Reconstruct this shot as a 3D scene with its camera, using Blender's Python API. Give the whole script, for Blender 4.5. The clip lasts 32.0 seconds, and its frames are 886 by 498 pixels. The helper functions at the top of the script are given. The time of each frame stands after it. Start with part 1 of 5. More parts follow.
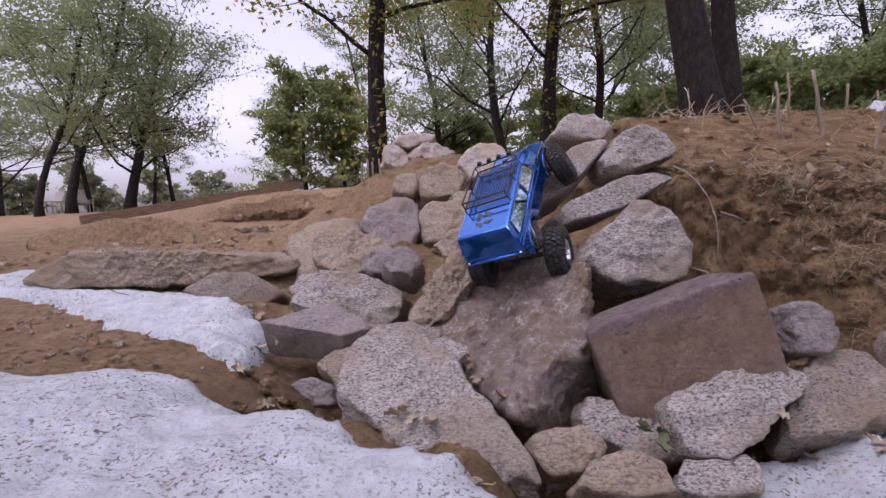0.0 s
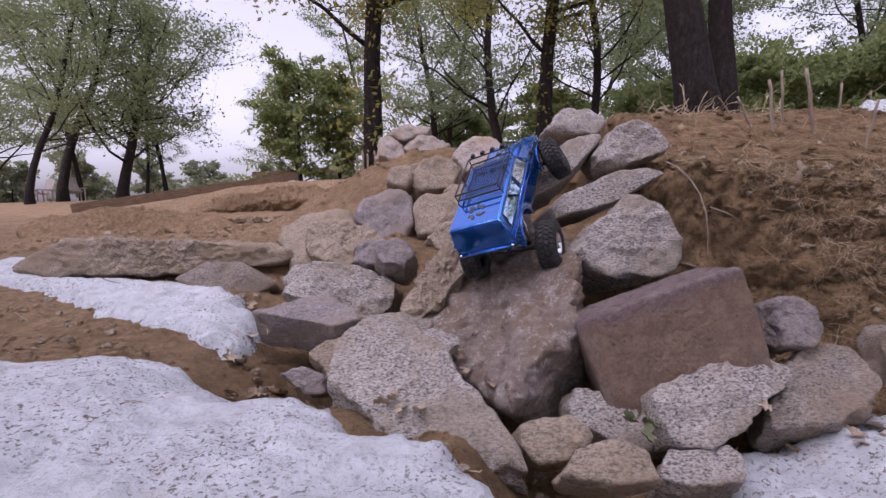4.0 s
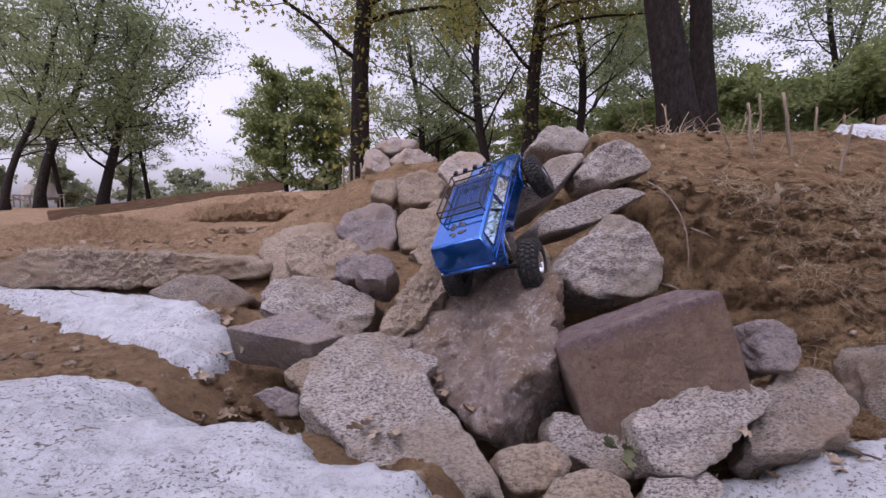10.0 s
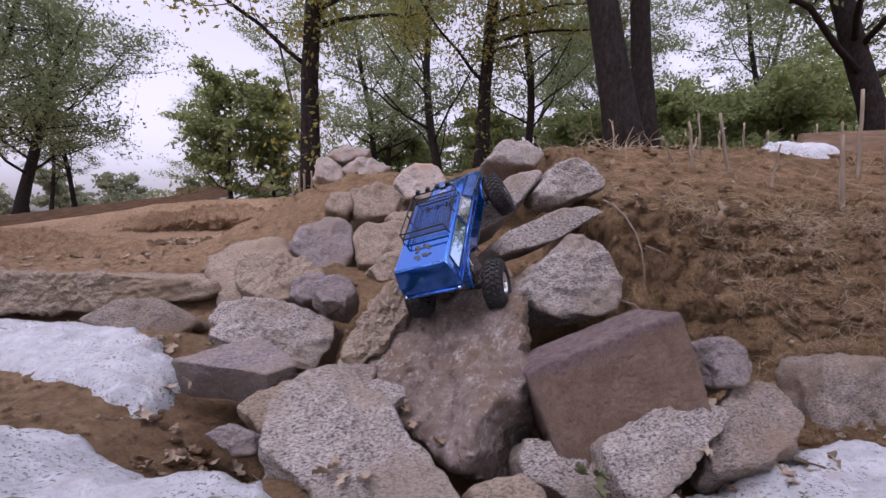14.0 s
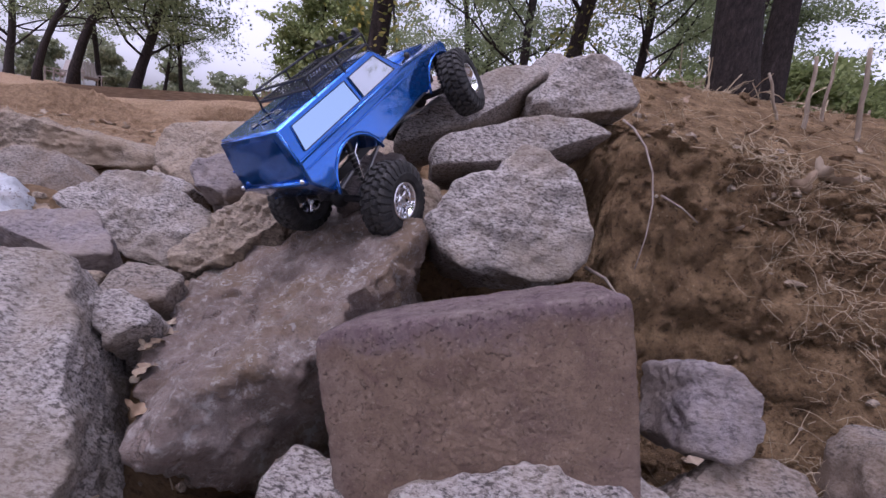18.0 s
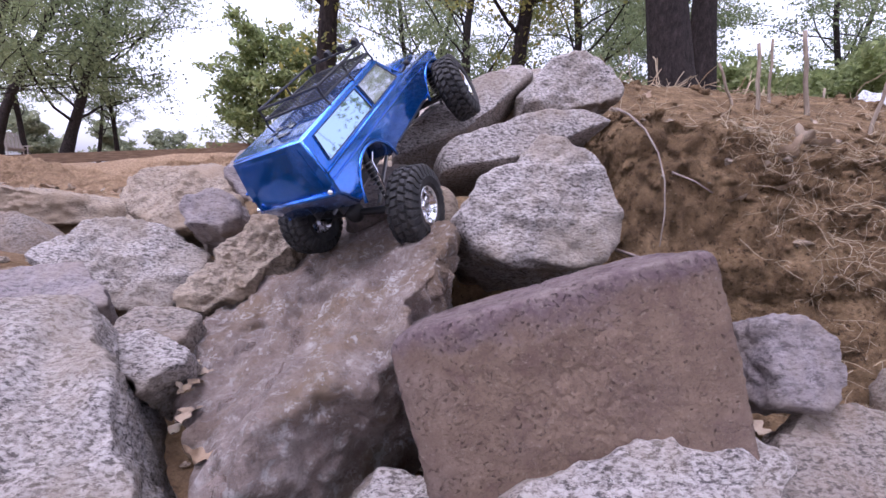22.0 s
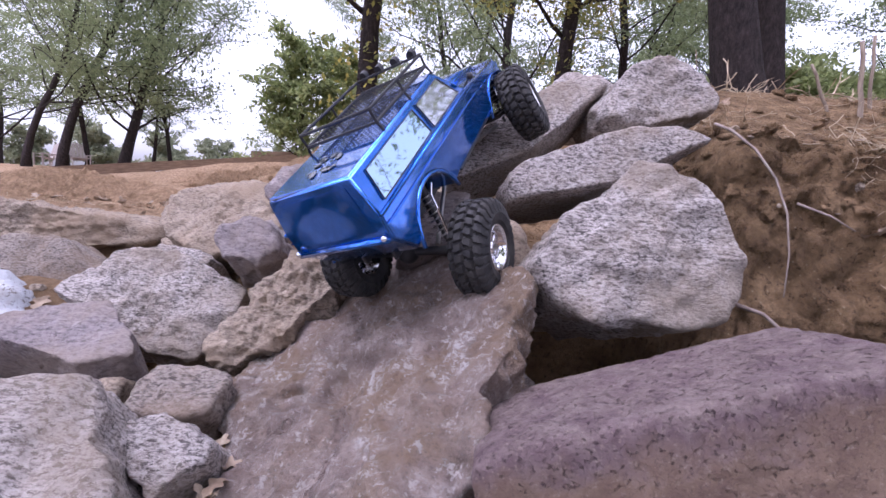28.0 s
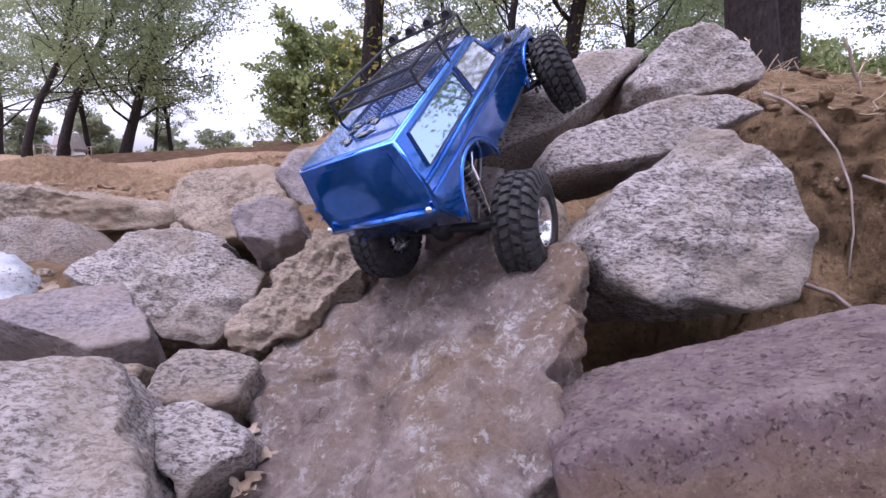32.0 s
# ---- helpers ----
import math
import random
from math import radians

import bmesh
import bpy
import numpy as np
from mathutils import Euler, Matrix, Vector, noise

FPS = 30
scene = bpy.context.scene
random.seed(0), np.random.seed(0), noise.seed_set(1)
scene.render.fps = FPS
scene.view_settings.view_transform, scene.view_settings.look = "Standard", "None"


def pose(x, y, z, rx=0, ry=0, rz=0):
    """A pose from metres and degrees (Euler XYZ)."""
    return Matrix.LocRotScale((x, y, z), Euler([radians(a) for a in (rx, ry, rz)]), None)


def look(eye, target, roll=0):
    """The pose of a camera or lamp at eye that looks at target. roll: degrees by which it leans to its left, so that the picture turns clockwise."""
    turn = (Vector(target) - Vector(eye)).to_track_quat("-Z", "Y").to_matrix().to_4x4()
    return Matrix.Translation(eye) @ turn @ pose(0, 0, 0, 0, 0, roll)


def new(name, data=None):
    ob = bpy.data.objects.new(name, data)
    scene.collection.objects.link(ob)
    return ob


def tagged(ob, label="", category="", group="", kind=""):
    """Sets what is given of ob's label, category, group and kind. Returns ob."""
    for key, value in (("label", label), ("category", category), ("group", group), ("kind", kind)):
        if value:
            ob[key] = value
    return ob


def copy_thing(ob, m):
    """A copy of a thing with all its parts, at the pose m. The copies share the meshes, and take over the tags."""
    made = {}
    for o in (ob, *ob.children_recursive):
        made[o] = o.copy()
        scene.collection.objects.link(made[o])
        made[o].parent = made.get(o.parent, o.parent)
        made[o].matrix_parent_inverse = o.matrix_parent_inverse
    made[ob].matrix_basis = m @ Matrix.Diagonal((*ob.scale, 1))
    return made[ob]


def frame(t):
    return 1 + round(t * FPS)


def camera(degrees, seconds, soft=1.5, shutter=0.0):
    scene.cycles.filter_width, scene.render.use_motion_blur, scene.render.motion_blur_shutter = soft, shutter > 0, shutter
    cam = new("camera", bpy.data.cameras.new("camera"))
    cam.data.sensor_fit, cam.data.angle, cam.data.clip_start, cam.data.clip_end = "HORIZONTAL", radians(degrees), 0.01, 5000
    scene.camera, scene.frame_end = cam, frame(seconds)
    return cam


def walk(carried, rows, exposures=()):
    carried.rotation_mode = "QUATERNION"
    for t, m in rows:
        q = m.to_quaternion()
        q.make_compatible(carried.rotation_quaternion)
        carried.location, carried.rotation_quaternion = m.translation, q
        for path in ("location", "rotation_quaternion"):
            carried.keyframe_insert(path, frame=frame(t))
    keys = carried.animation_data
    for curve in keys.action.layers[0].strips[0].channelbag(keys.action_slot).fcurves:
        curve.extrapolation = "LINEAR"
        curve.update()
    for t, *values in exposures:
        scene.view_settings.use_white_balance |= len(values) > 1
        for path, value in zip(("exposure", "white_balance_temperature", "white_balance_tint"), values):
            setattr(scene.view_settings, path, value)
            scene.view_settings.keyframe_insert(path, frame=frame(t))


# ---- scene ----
cam = camera(89.24, 32.0, soft=1.5)
PATH = [
    (0, (-0.2589, -1.0452, 0.3493), (-0.2137, 0.9452, 0.1588), -2.47),
    (0.5, (-0.2590, -1.0455, 0.3496), (-0.2180, 0.9449, 0.1588), -2.47),
    (1, (-0.2584, -1.0437, 0.3469), (-0.2183, 0.9459, 0.1470), -2.60),
    (1.5, (-0.2572, -1.0470, 0.3516), (-0.2039, 0.9429, 0.1583), -2.32),
    (2, (-0.2519, -1.0504, 0.3487), (-0.1817, 0.9373, 0.1384), -1.44),
    (2.5, (-0.2526, -1.0502, 0.3469), (-0.1819, 0.9368, 0.1311), -1.48),
    (3, (-0.2544, -1.0498, 0.3444), (-0.1868, 0.9368, 0.1236), -1.56),
    (3.5, (-0.2538, -1.0500, 0.3452), (-0.1867, 0.9368, 0.1255), -1.67),
    (5.5, (-0.2521, -1.0502, 0.3441), (-0.1906, 0.9360, 0.1179), -1.52),
    (6, (-0.2525, -1.0482, 0.3406), (-0.2013, 0.9365, 0.0987), -0.90),
    (6.5, (-0.2550, -1.0472, 0.3422), (-0.2068, 0.9407, 0.1273), -1.97),
    (7, (-0.2561, -1.0470, 0.3474), (-0.1932, 0.9421, 0.1488), -2.66),
    (7.5, (-0.2516, -1.0474, 0.3531), (-0.1577, 0.9429, 0.1808), -2.46),
    (8, (-0.2482, -1.0444, 0.3564), (-0.1336, 0.9462, 0.2008), -2.44),
    (8.5, (-0.2510, -1.0430, 0.3594), (-0.1314, 0.9482, 0.2157), -2.73),
    (9, (-0.2485, -1.0327, 0.3711), (-0.1204, 0.9581, 0.2289), -2.99),
    (9.5, (-0.2448, -1.0365, 0.3608), (-0.1127, 0.9539, 0.2156), -1.70),
    (10, (-0.2388, -1.0342, 0.3563), (-0.1111, 0.9548, 0.1898), -0.73),
    (10.5, (-0.2393, -1.0356, 0.3513), (-0.1209, 0.9520, 0.1636), -0.38),
    (11, (-0.2445, -1.0361, 0.3584), (-0.0974, 0.9521, 0.1988), -1.49),
    (11.5, (-0.2416, -1.0387, 0.3602), (-0.0755, 0.9476, 0.1952), -0.88),
    (12, (-0.2389, -1.0374, 0.3607), (-0.0550, 0.9461, 0.1816), -0.65),
    (12.5, (-0.2411, -1.0324, 0.3655), (-0.0108, 0.9466, 0.1904), -0.97),
    (13, (-0.2482, -1.0286, 0.3735), (0.0072, 0.9467, 0.1920), -0.52),
    (13.5, (-0.2595, -1.0252, 0.3801), (0.0388, 0.9450, 0.2096), -0.98),
    (14, (-0.2632, -1.0055, 0.3934), (0.0773, 0.9599, 0.2472), -0.96),
    (14.5, (-0.2490, -0.9923, 0.4127), (0.0817, 0.9722, 0.2361), -0.66),
    (16.5, (-0.0783, -0.8422, 0.4571), (0.1826, 1.1241, 0.2013), 3.48),
    (17, (0.0053, -0.7533, 0.4168), (0.2167, 1.2172, 0.1474), 6.43),
    (17.5, (0.0685, -0.6983, 0.3666), (0.1811, 1.2743, 0.0565), 8.25),
    (18, (0.1254, -0.6723, 0.3017), (0.1513, 1.2901, -0.0836), 9.83),
    (18.5, (0.1139, -0.6729, 0.2681), (0.1496, 1.2894, -0.1171), 8.47),
    (19, (0.0753, -0.6856, 0.2640), (0.1337, 1.2825, -0.0871), 5.98),
    (19.5, (0.0365, -0.6860, 0.2536), (0.1023, 1.2889, -0.0555), 3.83),
    (20, (0.0352, -0.6805, 0.2435), (0.1380, 1.2986, -0.0260), 3.12),
    (20.5, (0.0390, -0.6727, 0.2366), (0.1576, 1.3029, -0.0520), 3.72),
    (21, (0.0305, -0.6641, 0.2383), (0.1811, 1.3134, -0.0198), 2.53),
    (21.5, (0.0301, -0.6602, 0.2372), (0.2113, 1.3148, -0.0206), 2.88),
    (22, (0.0263, -0.6531, 0.2461), (0.2088, 1.3241, 0.0064), 3.07),
    (22.5, (0.0220, -0.6448, 0.2495), (0.2177, 1.3325, 0.0217), 2.73),
    (23, (0.0142, -0.6403, 0.2503), (0.2040, 1.3382, 0.0280), 2.81),
    (23.5, (0.0059, -0.6323, 0.2547), (0.1624, 1.3505, 0.0446), 2.73),
    (24, (-0.0047, -0.6241, 0.2636), (0.1089, 1.3629, 0.0659), 3.09),
    (24.5, (-0.0144, -0.6168, 0.2614), (0.0551, 1.3710, 0.0523), 3.79),
    (25, (-0.0245, -0.6065, 0.2693), (0.0436, 1.3834, 0.0809), 2.97),
    (25.5, (-0.0176, -0.5898, 0.2708), (0.0306, 1.4029, 0.1068), 3.87),
    (27.5, (0.0009, -0.5404, 0.2829), (0.0347, 1.4480, 0.0703), 3.90),
    (28, (-0.0103, -0.5317, 0.2861), (0.0108, 1.4556, 0.0624), 3.08),
    (28.5, (-0.0165, -0.5259, 0.2821), (-0.0111, 1.4614, 0.0570), 3.07),
    (29, (-0.0193, -0.5128, 0.2807), (-0.0314, 1.4732, 0.0448), 3.16),
    (29.5, (-0.0253, -0.5107, 0.2724), (-0.0393, 1.4695, -0.0084), 4.01),
    (30, (-0.0382, -0.5091, 0.2753), (-0.0410, 1.4685, -0.0233), 2.72),
    (30.5, (-0.0458, -0.5005, 0.2680), (-0.0441, 1.4807, -0.0057), 2.59),
    (31, (-0.0481, -0.4959, 0.2662), (-0.0390, 1.4865, 0.0017), 2.61),
    (31.5, (-0.0494, -0.4942, 0.2630), (-0.0428, 1.4874, -0.0073), 3.01),
    (32, (-0.0549, -0.4927, 0.2615), (-0.0379, 1.4896, -0.0035), 2.88),
]
walk(cam, [(t, look(eye, target, roll)) for t, eye, target, roll in PATH], [(0, -0.86, 5940, 34), (14.5, -0.88, 5940, 34), (18, -0.76, 5640, 36), (20, -0.36, 5620, 35), (23, -0.12, 5520, 34), (32, -0.19, 5570, 35)])

# ---- world, sun ----
SUN_EL, SUN_AZ = 64.0, 222.0
world = bpy.data.worlds.new("world")
scene.world = world
world.use_nodes = True
wn = world.node_tree
wn.nodes.clear()
sky = wn.nodes.new("ShaderNodeTexSky")
sky.sky_type, sky.sun_disc = "NISHITA", False
sky.sun_elevation, sky.sun_rotation = radians(SUN_EL), radians(SUN_AZ)
sky.air_density, sky.dust_density, sky.ozone_density = 1.0, 4.0, 1.0
bg = wn.nodes.new("ShaderNodeBackground")
bg.inputs["Strength"].default_value = 0.145
wo = wn.nodes.new("ShaderNodeOutputWorld")
hazy = wn.nodes.new("ShaderNodeHueSaturation")
hazy.inputs["Saturation"].default_value, hazy.inputs["Value"].default_value = 0.16, 3.35
wn.links.new(sky.outputs[0], hazy.inputs["Color"])
wn.links.new(hazy.outputs[0], bg.inputs[0])
wn.links.new(bg.outputs[0], wo.inputs[0])
sun = new("sun", bpy.data.lights.new("sun", "SUN"))
sun.data.energy, sun.data.angle, sun.data.color = 0.75, radians(40), (1.0, 0.95, 0.88)
az = radians(SUN_AZ)
sun.matrix_world = look((0, 0, 0), (-math.sin(az) * math.cos(radians(SUN_EL)), -math.cos(az) * math.cos(radians(SUN_EL)), -math.sin(radians(SUN_EL))))


# ---- materials ----
class Nodes:
    """A small helper that wires one node material."""

    def __init__(self, name):
        self.mat = bpy.data.materials.new(name)
        self.mat.use_nodes = True
        self.t = self.mat.node_tree
        self.b = self.t.nodes["Principled BSDF"]
        self.co = self.t.nodes.new("ShaderNodeTexCoord").outputs["Object"]

    def link(self, a, b):
        self.t.links.new(a, b)

    def noise(self, scale, detail=6.0, rough=0.6, co=None):
        n = self.t.nodes.new("ShaderNodeTexNoise")
        n.inputs["Scale"].default_value, n.inputs["Detail"].default_value, n.inputs["Roughness"].default_value = scale, detail, rough
        self.link(co or self.co, n.inputs["Vector"])
        return n.outputs["Fac"]

    def cells(self, scale, out="Distance", feature="F1"):
        n = self.t.nodes.new("ShaderNodeTexVoronoi")
        n.feature = feature
        n.inputs["Scale"].default_value = scale
        self.link(self.co, n.inputs["Vector"])
        return n.outputs[out]

    def ramp(self, fac, *stops):
        n = self.t.nodes.new("ShaderNodeValToRGB")
        e = n.color_ramp.elements
        while len(e) < len(stops):
            e.new(0.5)
        for el, (p, c) in zip(e, stops):
            el.position, el.color = p, (*c, 1.0) if isinstance(c, tuple) else (c, c, c, 1.0)
        self.link(fac, n.inputs[0])
        return n.outputs[0]

    def mix(self, fac, a, b, kind="MIX"):
        n = self.t.nodes.new("ShaderNodeMix")
        n.data_type, n.blend_type = "RGBA", kind
        for v, s in ((fac, n.inputs[0]), (a, n.inputs[6]), (b, n.inputs[7])):
            if isinstance(v, (int, float)):
                s.default_value = v
            elif isinstance(v, tuple):
                s.default_value = (*v, 1.0)
            else:
                self.link(v, s)
        return n.outputs[2]

    def math(self, op, a, b):
        n = self.t.nodes.new("ShaderNodeMath")
        n.operation = op
        for v, s in ((a, n.inputs[0]), (b, n.inputs[1])):
            if isinstance(v, (int, float)):
                s.default_value = v
            else:
                self.link(v, s)
        return n.outputs[0]

    def bump(self, height, strength, dist, normal=None):
        n = self.t.nodes.new("ShaderNodeBump")
        n.inputs["Strength"].default_value, n.inputs["Distance"].default_value = strength, dist
        self.link(height, n.inputs["Height"])
        if normal:
            self.link(normal, n.inputs["Normal"])
        return n.outputs[0]

    def done(self, color, rough=0.8, normal=None, metal=0.0, coat=0.0, spec=0.5):
        for v, k in ((color, "Base Color"), (rough, "Roughness"), (normal, "Normal")):
            if v is None:
                continue
            if isinstance(v, (int, float)):
                self.b.inputs[k].default_value = v
            elif isinstance(v, tuple):
                self.b.inputs[k].default_value = (*v, 1.0)
            else:
                self.link(v, self.b.inputs[k])
        self.b.inputs["Metallic"].default_value = metal
        self.b.inputs["Coat Weight"].default_value = coat
        self.b.inputs["Specular IOR Level"].default_value = spec
        return self.mat


def stone_material(name, light, mid, dark, dirt, speck=0.5, grain=260.0, pits=0.4):
    m = Nodes(name)
    big = m.noise(6.0, 5.0)
    med = m.noise(24.0, 7.0, 0.65)
    base = m.ramp(med, (0.30, tuple(0.5 * (p + q) for p, q in zip(dark, mid))), (0.5, mid), (0.70, light))
    # crystals lie in flat lenses along the grain of the stone
    st = m.t.nodes.new("ShaderNodeMapping")
    st.inputs["Scale"].default_value, st.inputs["Rotation"].default_value = (1.0, 2.1, 1.6), (0.2, 0.3, 0.15)
    m.link(m.co, st.inputs["Vector"])
    flake = m.noise(grain * 0.50, 5.0, 0.72, st.outputs[0])
    base = m.mix(speck, base, m.ramp(flake, (0.40, tuple(0.6 * v for v in dark)), (0.46, mid), (0.57, tuple(1.12 * v for v in light))))
    pepper = m.noise(grain * 0.40, 5.0, 0.66, st.outputs[0])
    base = m.mix(m.ramp(pepper, (0.40, 1.35 * speck), (0.45, 0.0)), base, tuple(0.55 * v for v in dark))
    warm = m.ramp(m.noise(9.0, 6.0, 0.7), (0.42, 0.0), (0.62, 0.75))
    base = m.mix(m.math("MULTIPLY", warm, 0.8), base, tuple(1.15 * v for v in dirt))
    base = m.mix(m.ramp(big, (0.50, 0.0), (0.70, 0.6)), base, dirt)
    n1 = m.bump(m.noise(26.0, 9.0, 0.7), 0.55, 0.012)
    n2 = m.bump(pepper, pits, 0.003, m.bump(flake, 0.7, 0.003, n1))
    return m.done(base, 0.86, n2, spec=0.3)


GRANITE = stone_material("granite", (0.52, 0.475, 0.445), (0.30, 0.267, 0.248), (0.075, 0.066, 0.062), (0.22, 0.175, 0.13), 0.6, 300.0, 0.7)
TAN = stone_material("tan_stone", (0.40, 0.335, 0.265), (0.265, 0.212, 0.162), (0.105, 0.082, 0.062), (0.24, 0.178, 0.12), 0.45, 230.0, 0.6)
PURPLE = stone_material("purplish_stone", (0.33, 0.29, 0.285), (0.215, 0.185, 0.185), (0.085, 0.07, 0.074), (0.22, 0.175, 0.14), 0.4, 220.0, 0.6)
BROWN = stone_material("brown_granite", (0.36, 0.315, 0.275), (0.205, 0.172, 0.148), (0.075, 0.062, 0.052), (0.20, 0.145, 0.10), 0.5, 260.0, 0.6)
PALE = stone_material("pale_stone", (0.46, 0.42, 0.39), (0.34, 0.295, 0.265), (0.19, 0.16, 0.14), (0.33, 0.24, 0.175), 0.35, 120.0, 0.4)


def slab_material():
    m = Nodes("slab_stone")
    med, big, fine = m.noise(26.0, 8.0, 0.7), m.noise(8.0, 5.0), m.noise(300.0, 4.0, 0.7)
    c = m.ramp(med, (0.30, (0.20, 0.140, 0.112)), (0.5, (0.40, 0.312, 0.270)), (0.68, (0.56, 0.465, 0.415)))
    c = m.mix(m.ramp(big, (0.46, 0.0), (0.62, 0.75)), c, (0.33, 0.225, 0.135))
    c = m.mix(m.ramp(m.noise(44.0, 5.0, 0.75), (0.60, 0.0), (0.74, 0.65)), c, (0.46, 0.42, 0.39))
    c = m.mix(m.ramp(m.cells(60.0), (0.03, 0.9), (0.07, 0.0)), c, (0.62, 0.59, 0.56))
    c = m.mix(m.ramp(fine, (0.3, 0.5), (0.48, 0.0)), c, (0.08, 0.065, 0.055))
    knock = m.noise(58.0, 6.0, 0.8)
    c = m.mix(m.ramp(knock, (0.565, 0.0), (0.61, 0.9)), c, (0.66, 0.61, 0.58))
    rub = m.math("MULTIPLY", m.ramp(m.noise(90.0, 5.0, 0.8), (0.50, 0.0), (0.56, 1.0)), m.ramp(m.noise(13.0, 3.0), (0.56, 0.0), (0.66, 1.0)))
    c = m.mix(rub, c, (0.74, 0.71, 0.69))
    # pits: their shade is also put into the colour, over the bump
    pit = m.ramp(m.noise(30.0, 4.0, 0.6), (0.30, 0.0), (0.42, 1.0))
    c = m.mix(m.ramp(pit, (0.0, 0.7), (0.8, 0.0)), c, (0.11, 0.078, 0.058))
    rough = m.ramp(m.noise(16.0, 5.0), (0.35, 0.26), (0.65, 0.62))
    n = m.bump(pit, 0.9, 0.008, m.bump(knock, 0.9, 0.009))
    n = m.bump(fine, 0.35, 0.002, m.bump(m.noise(18.0, 10.0, 0.72), 1.0, 0.045, n))
    return m.done(c, rough, n, spec=0.45)


SLAB = slab_material()



# ---- building helpers ----
def mesh_of(name, verts, faces, material, smooth=False):
    me = bpy.data.meshes.new(name)
    me.from_pydata([tuple(v) for v in verts], [], faces)
    me.materials.append(material)
    if smooth:
        me.polygons.foreach_set("use_smooth", [True] * len(me.polygons))
    me.update()
    return me


def from_bm(name, bm, material, smooth=False):
    me = bpy.data.meshes.new(name)
    bm.to_mesh(me)
    bm.free()
    me.materials.append(material)
    if smooth:
        me.polygons.foreach_set("use_smooth", [True] * len(me.polygons))
    return me


def part(name, bm, material, parent, label="", smooth=False):
    ob = new(name, from_bm(name, bm, material, smooth))
    ob.parent = parent
    return tagged(ob, label) if label else ob


SPHERES = {}


def unit_sphere(level):
    if level not in SPHERES:
        bm = bmesh.new()
        bmesh.ops.create_icosphere(bm, subdivisions=level, radius=1.0)
        SPHERES[level] = (np.array([v.co[:] for v in bm.verts]), [tuple(v.index for v in f.verts) for f in bm.faces])
        bm.free()
    return SPHERES[level]


def boulder(name, label, material, at, outline, front, back, sharp, rough, seed, level, category="rock", taper=0.0):
    """A weathered stone: the rounded common part of half-spaces, with broken relief. outline: its largest section in its own plane."""
    rng = np.random.default_rng(seed)
    d, faces = unit_sphere(level)
    pts = np.array(outline)
    planes = []
    for a, b in zip(pts, np.roll(pts, -1, 0)):
        e = b - a
        n = np.array([e[1], -e[0]]) / (np.linalg.norm(e) + 1e-9)
        h = n @ a
        if h > 0.004:
            k = math.hypot(1.0, taper)
            planes.append((n[0] / k, n[1] / k, -taper / k, h / k))
    size = float(np.abs(pts).max())
    planes += [(0.0, 0.0, 1.0, front), (0.0, 0.0, -1.0, back)]
    for k in range(11):
        v = rng.normal(size=3)
        v[2] = abs(v[2]) if k < 8 else -abs(v[2])
        v /= np.linalg.norm(v)
        reach = max(v[:2] @ p for p in pts) * rng.uniform(0.91, 1.01) + (front if v[2] > 0 else back) * abs(v[2]) * 0.80
        planes.append((*v, max(reach, 0.01)))
    pl = np.array(planes)
    mid = (front - back) / 2
    pl[:, 3] = np.maximum(pl[:, 3] - pl[:, 2] * mid, 0.008)
    off = Vector(rng.uniform(-50, 50, 3).tolist())
    warp = np.array([(noise.noise_vector(Vector(q) * 2.2 + off) * 0.10 + noise.noise_vector(Vector(q) * 7.0 + off) * 0.045)[:] for q in d.tolist()])
    slim = min(p[3] for p in planes if p[2] == -taper / math.hypot(1.0, taper) or p[2] == 0.0) / size
    dw = d + warp * min(1.0, max(0.25, 2.4 * slim))
    sharp = 16.0 + 2.0 * sharp
    crag = min(1.0, rough / 0.012)
    s = np.maximum(dw @ pl[:, :3].T, 0.0) / (pl[:, 3] * 1.0)
    r = 1.0 / np.power(np.power(s, sharp).sum(1), 1.0 / sharp)
    co = d * r[:, None] + np.array([0.0, 0.0, mid])
    out_way = np.power(s / s.max(1)[:, None], sharp * 0.5) @ pl[:, :3]
    out_way /= np.linalg.norm(out_way, axis=1)[:, None] + 1e-9
    amp = rough * 1.0 * min(1.0, 0.35 + size / 0.16)
    out = np.empty_like(co)
    for i, (p, q) in enumerate(zip(co, out_way)):
        v = Vector(p.tolist())
        w = v + noise.noise_vector(v * 22.0 + off) * 0.012
        f = noise.fractal(v * 11.0 + off, 0.9, 2.1, 4) * 0.6 + noise.ridged_multi_fractal(v * 7.0 - off, 1.0, 2.0, 4, 1.0, 2.0) * 0.20 - 0.2
        near, spots = noise.voronoi(w * 17.0 + off)
        chip = noise.noise(spots[0] * 5.0)
        f += chip * (0.12 + 0.28 * crag) * min((near[1] - near[0]) * 6.0, 1.0)
        f += noise.fractal(v * 70.0 + off, 0.7, 2.0, 5) * (0.14 + 0.12 * crag) + (noise.ridged_multi_fractal(v * 30.0 + off, 0.9, 2.0, 4, 1.0, 2.0) - 0.9) * (0.05 + 0.11 * crag)
        out[i] = p + q * (f * amp)
    ob = new(name, mesh_of(name, out, faces, material, True))
    x, y, z, tilt, *lean = at
    ob.matrix_world = pose(x, y, z, 90 - tilt, lean[0] if lean else 0, 0)
    return tagged(ob, label, category)


# ---- the ground ----
def ease(a, b, v):
    t = min(max((v - a) / (b - a), 0.0), 1.0)
    return t * t * (3 - 2 * t)


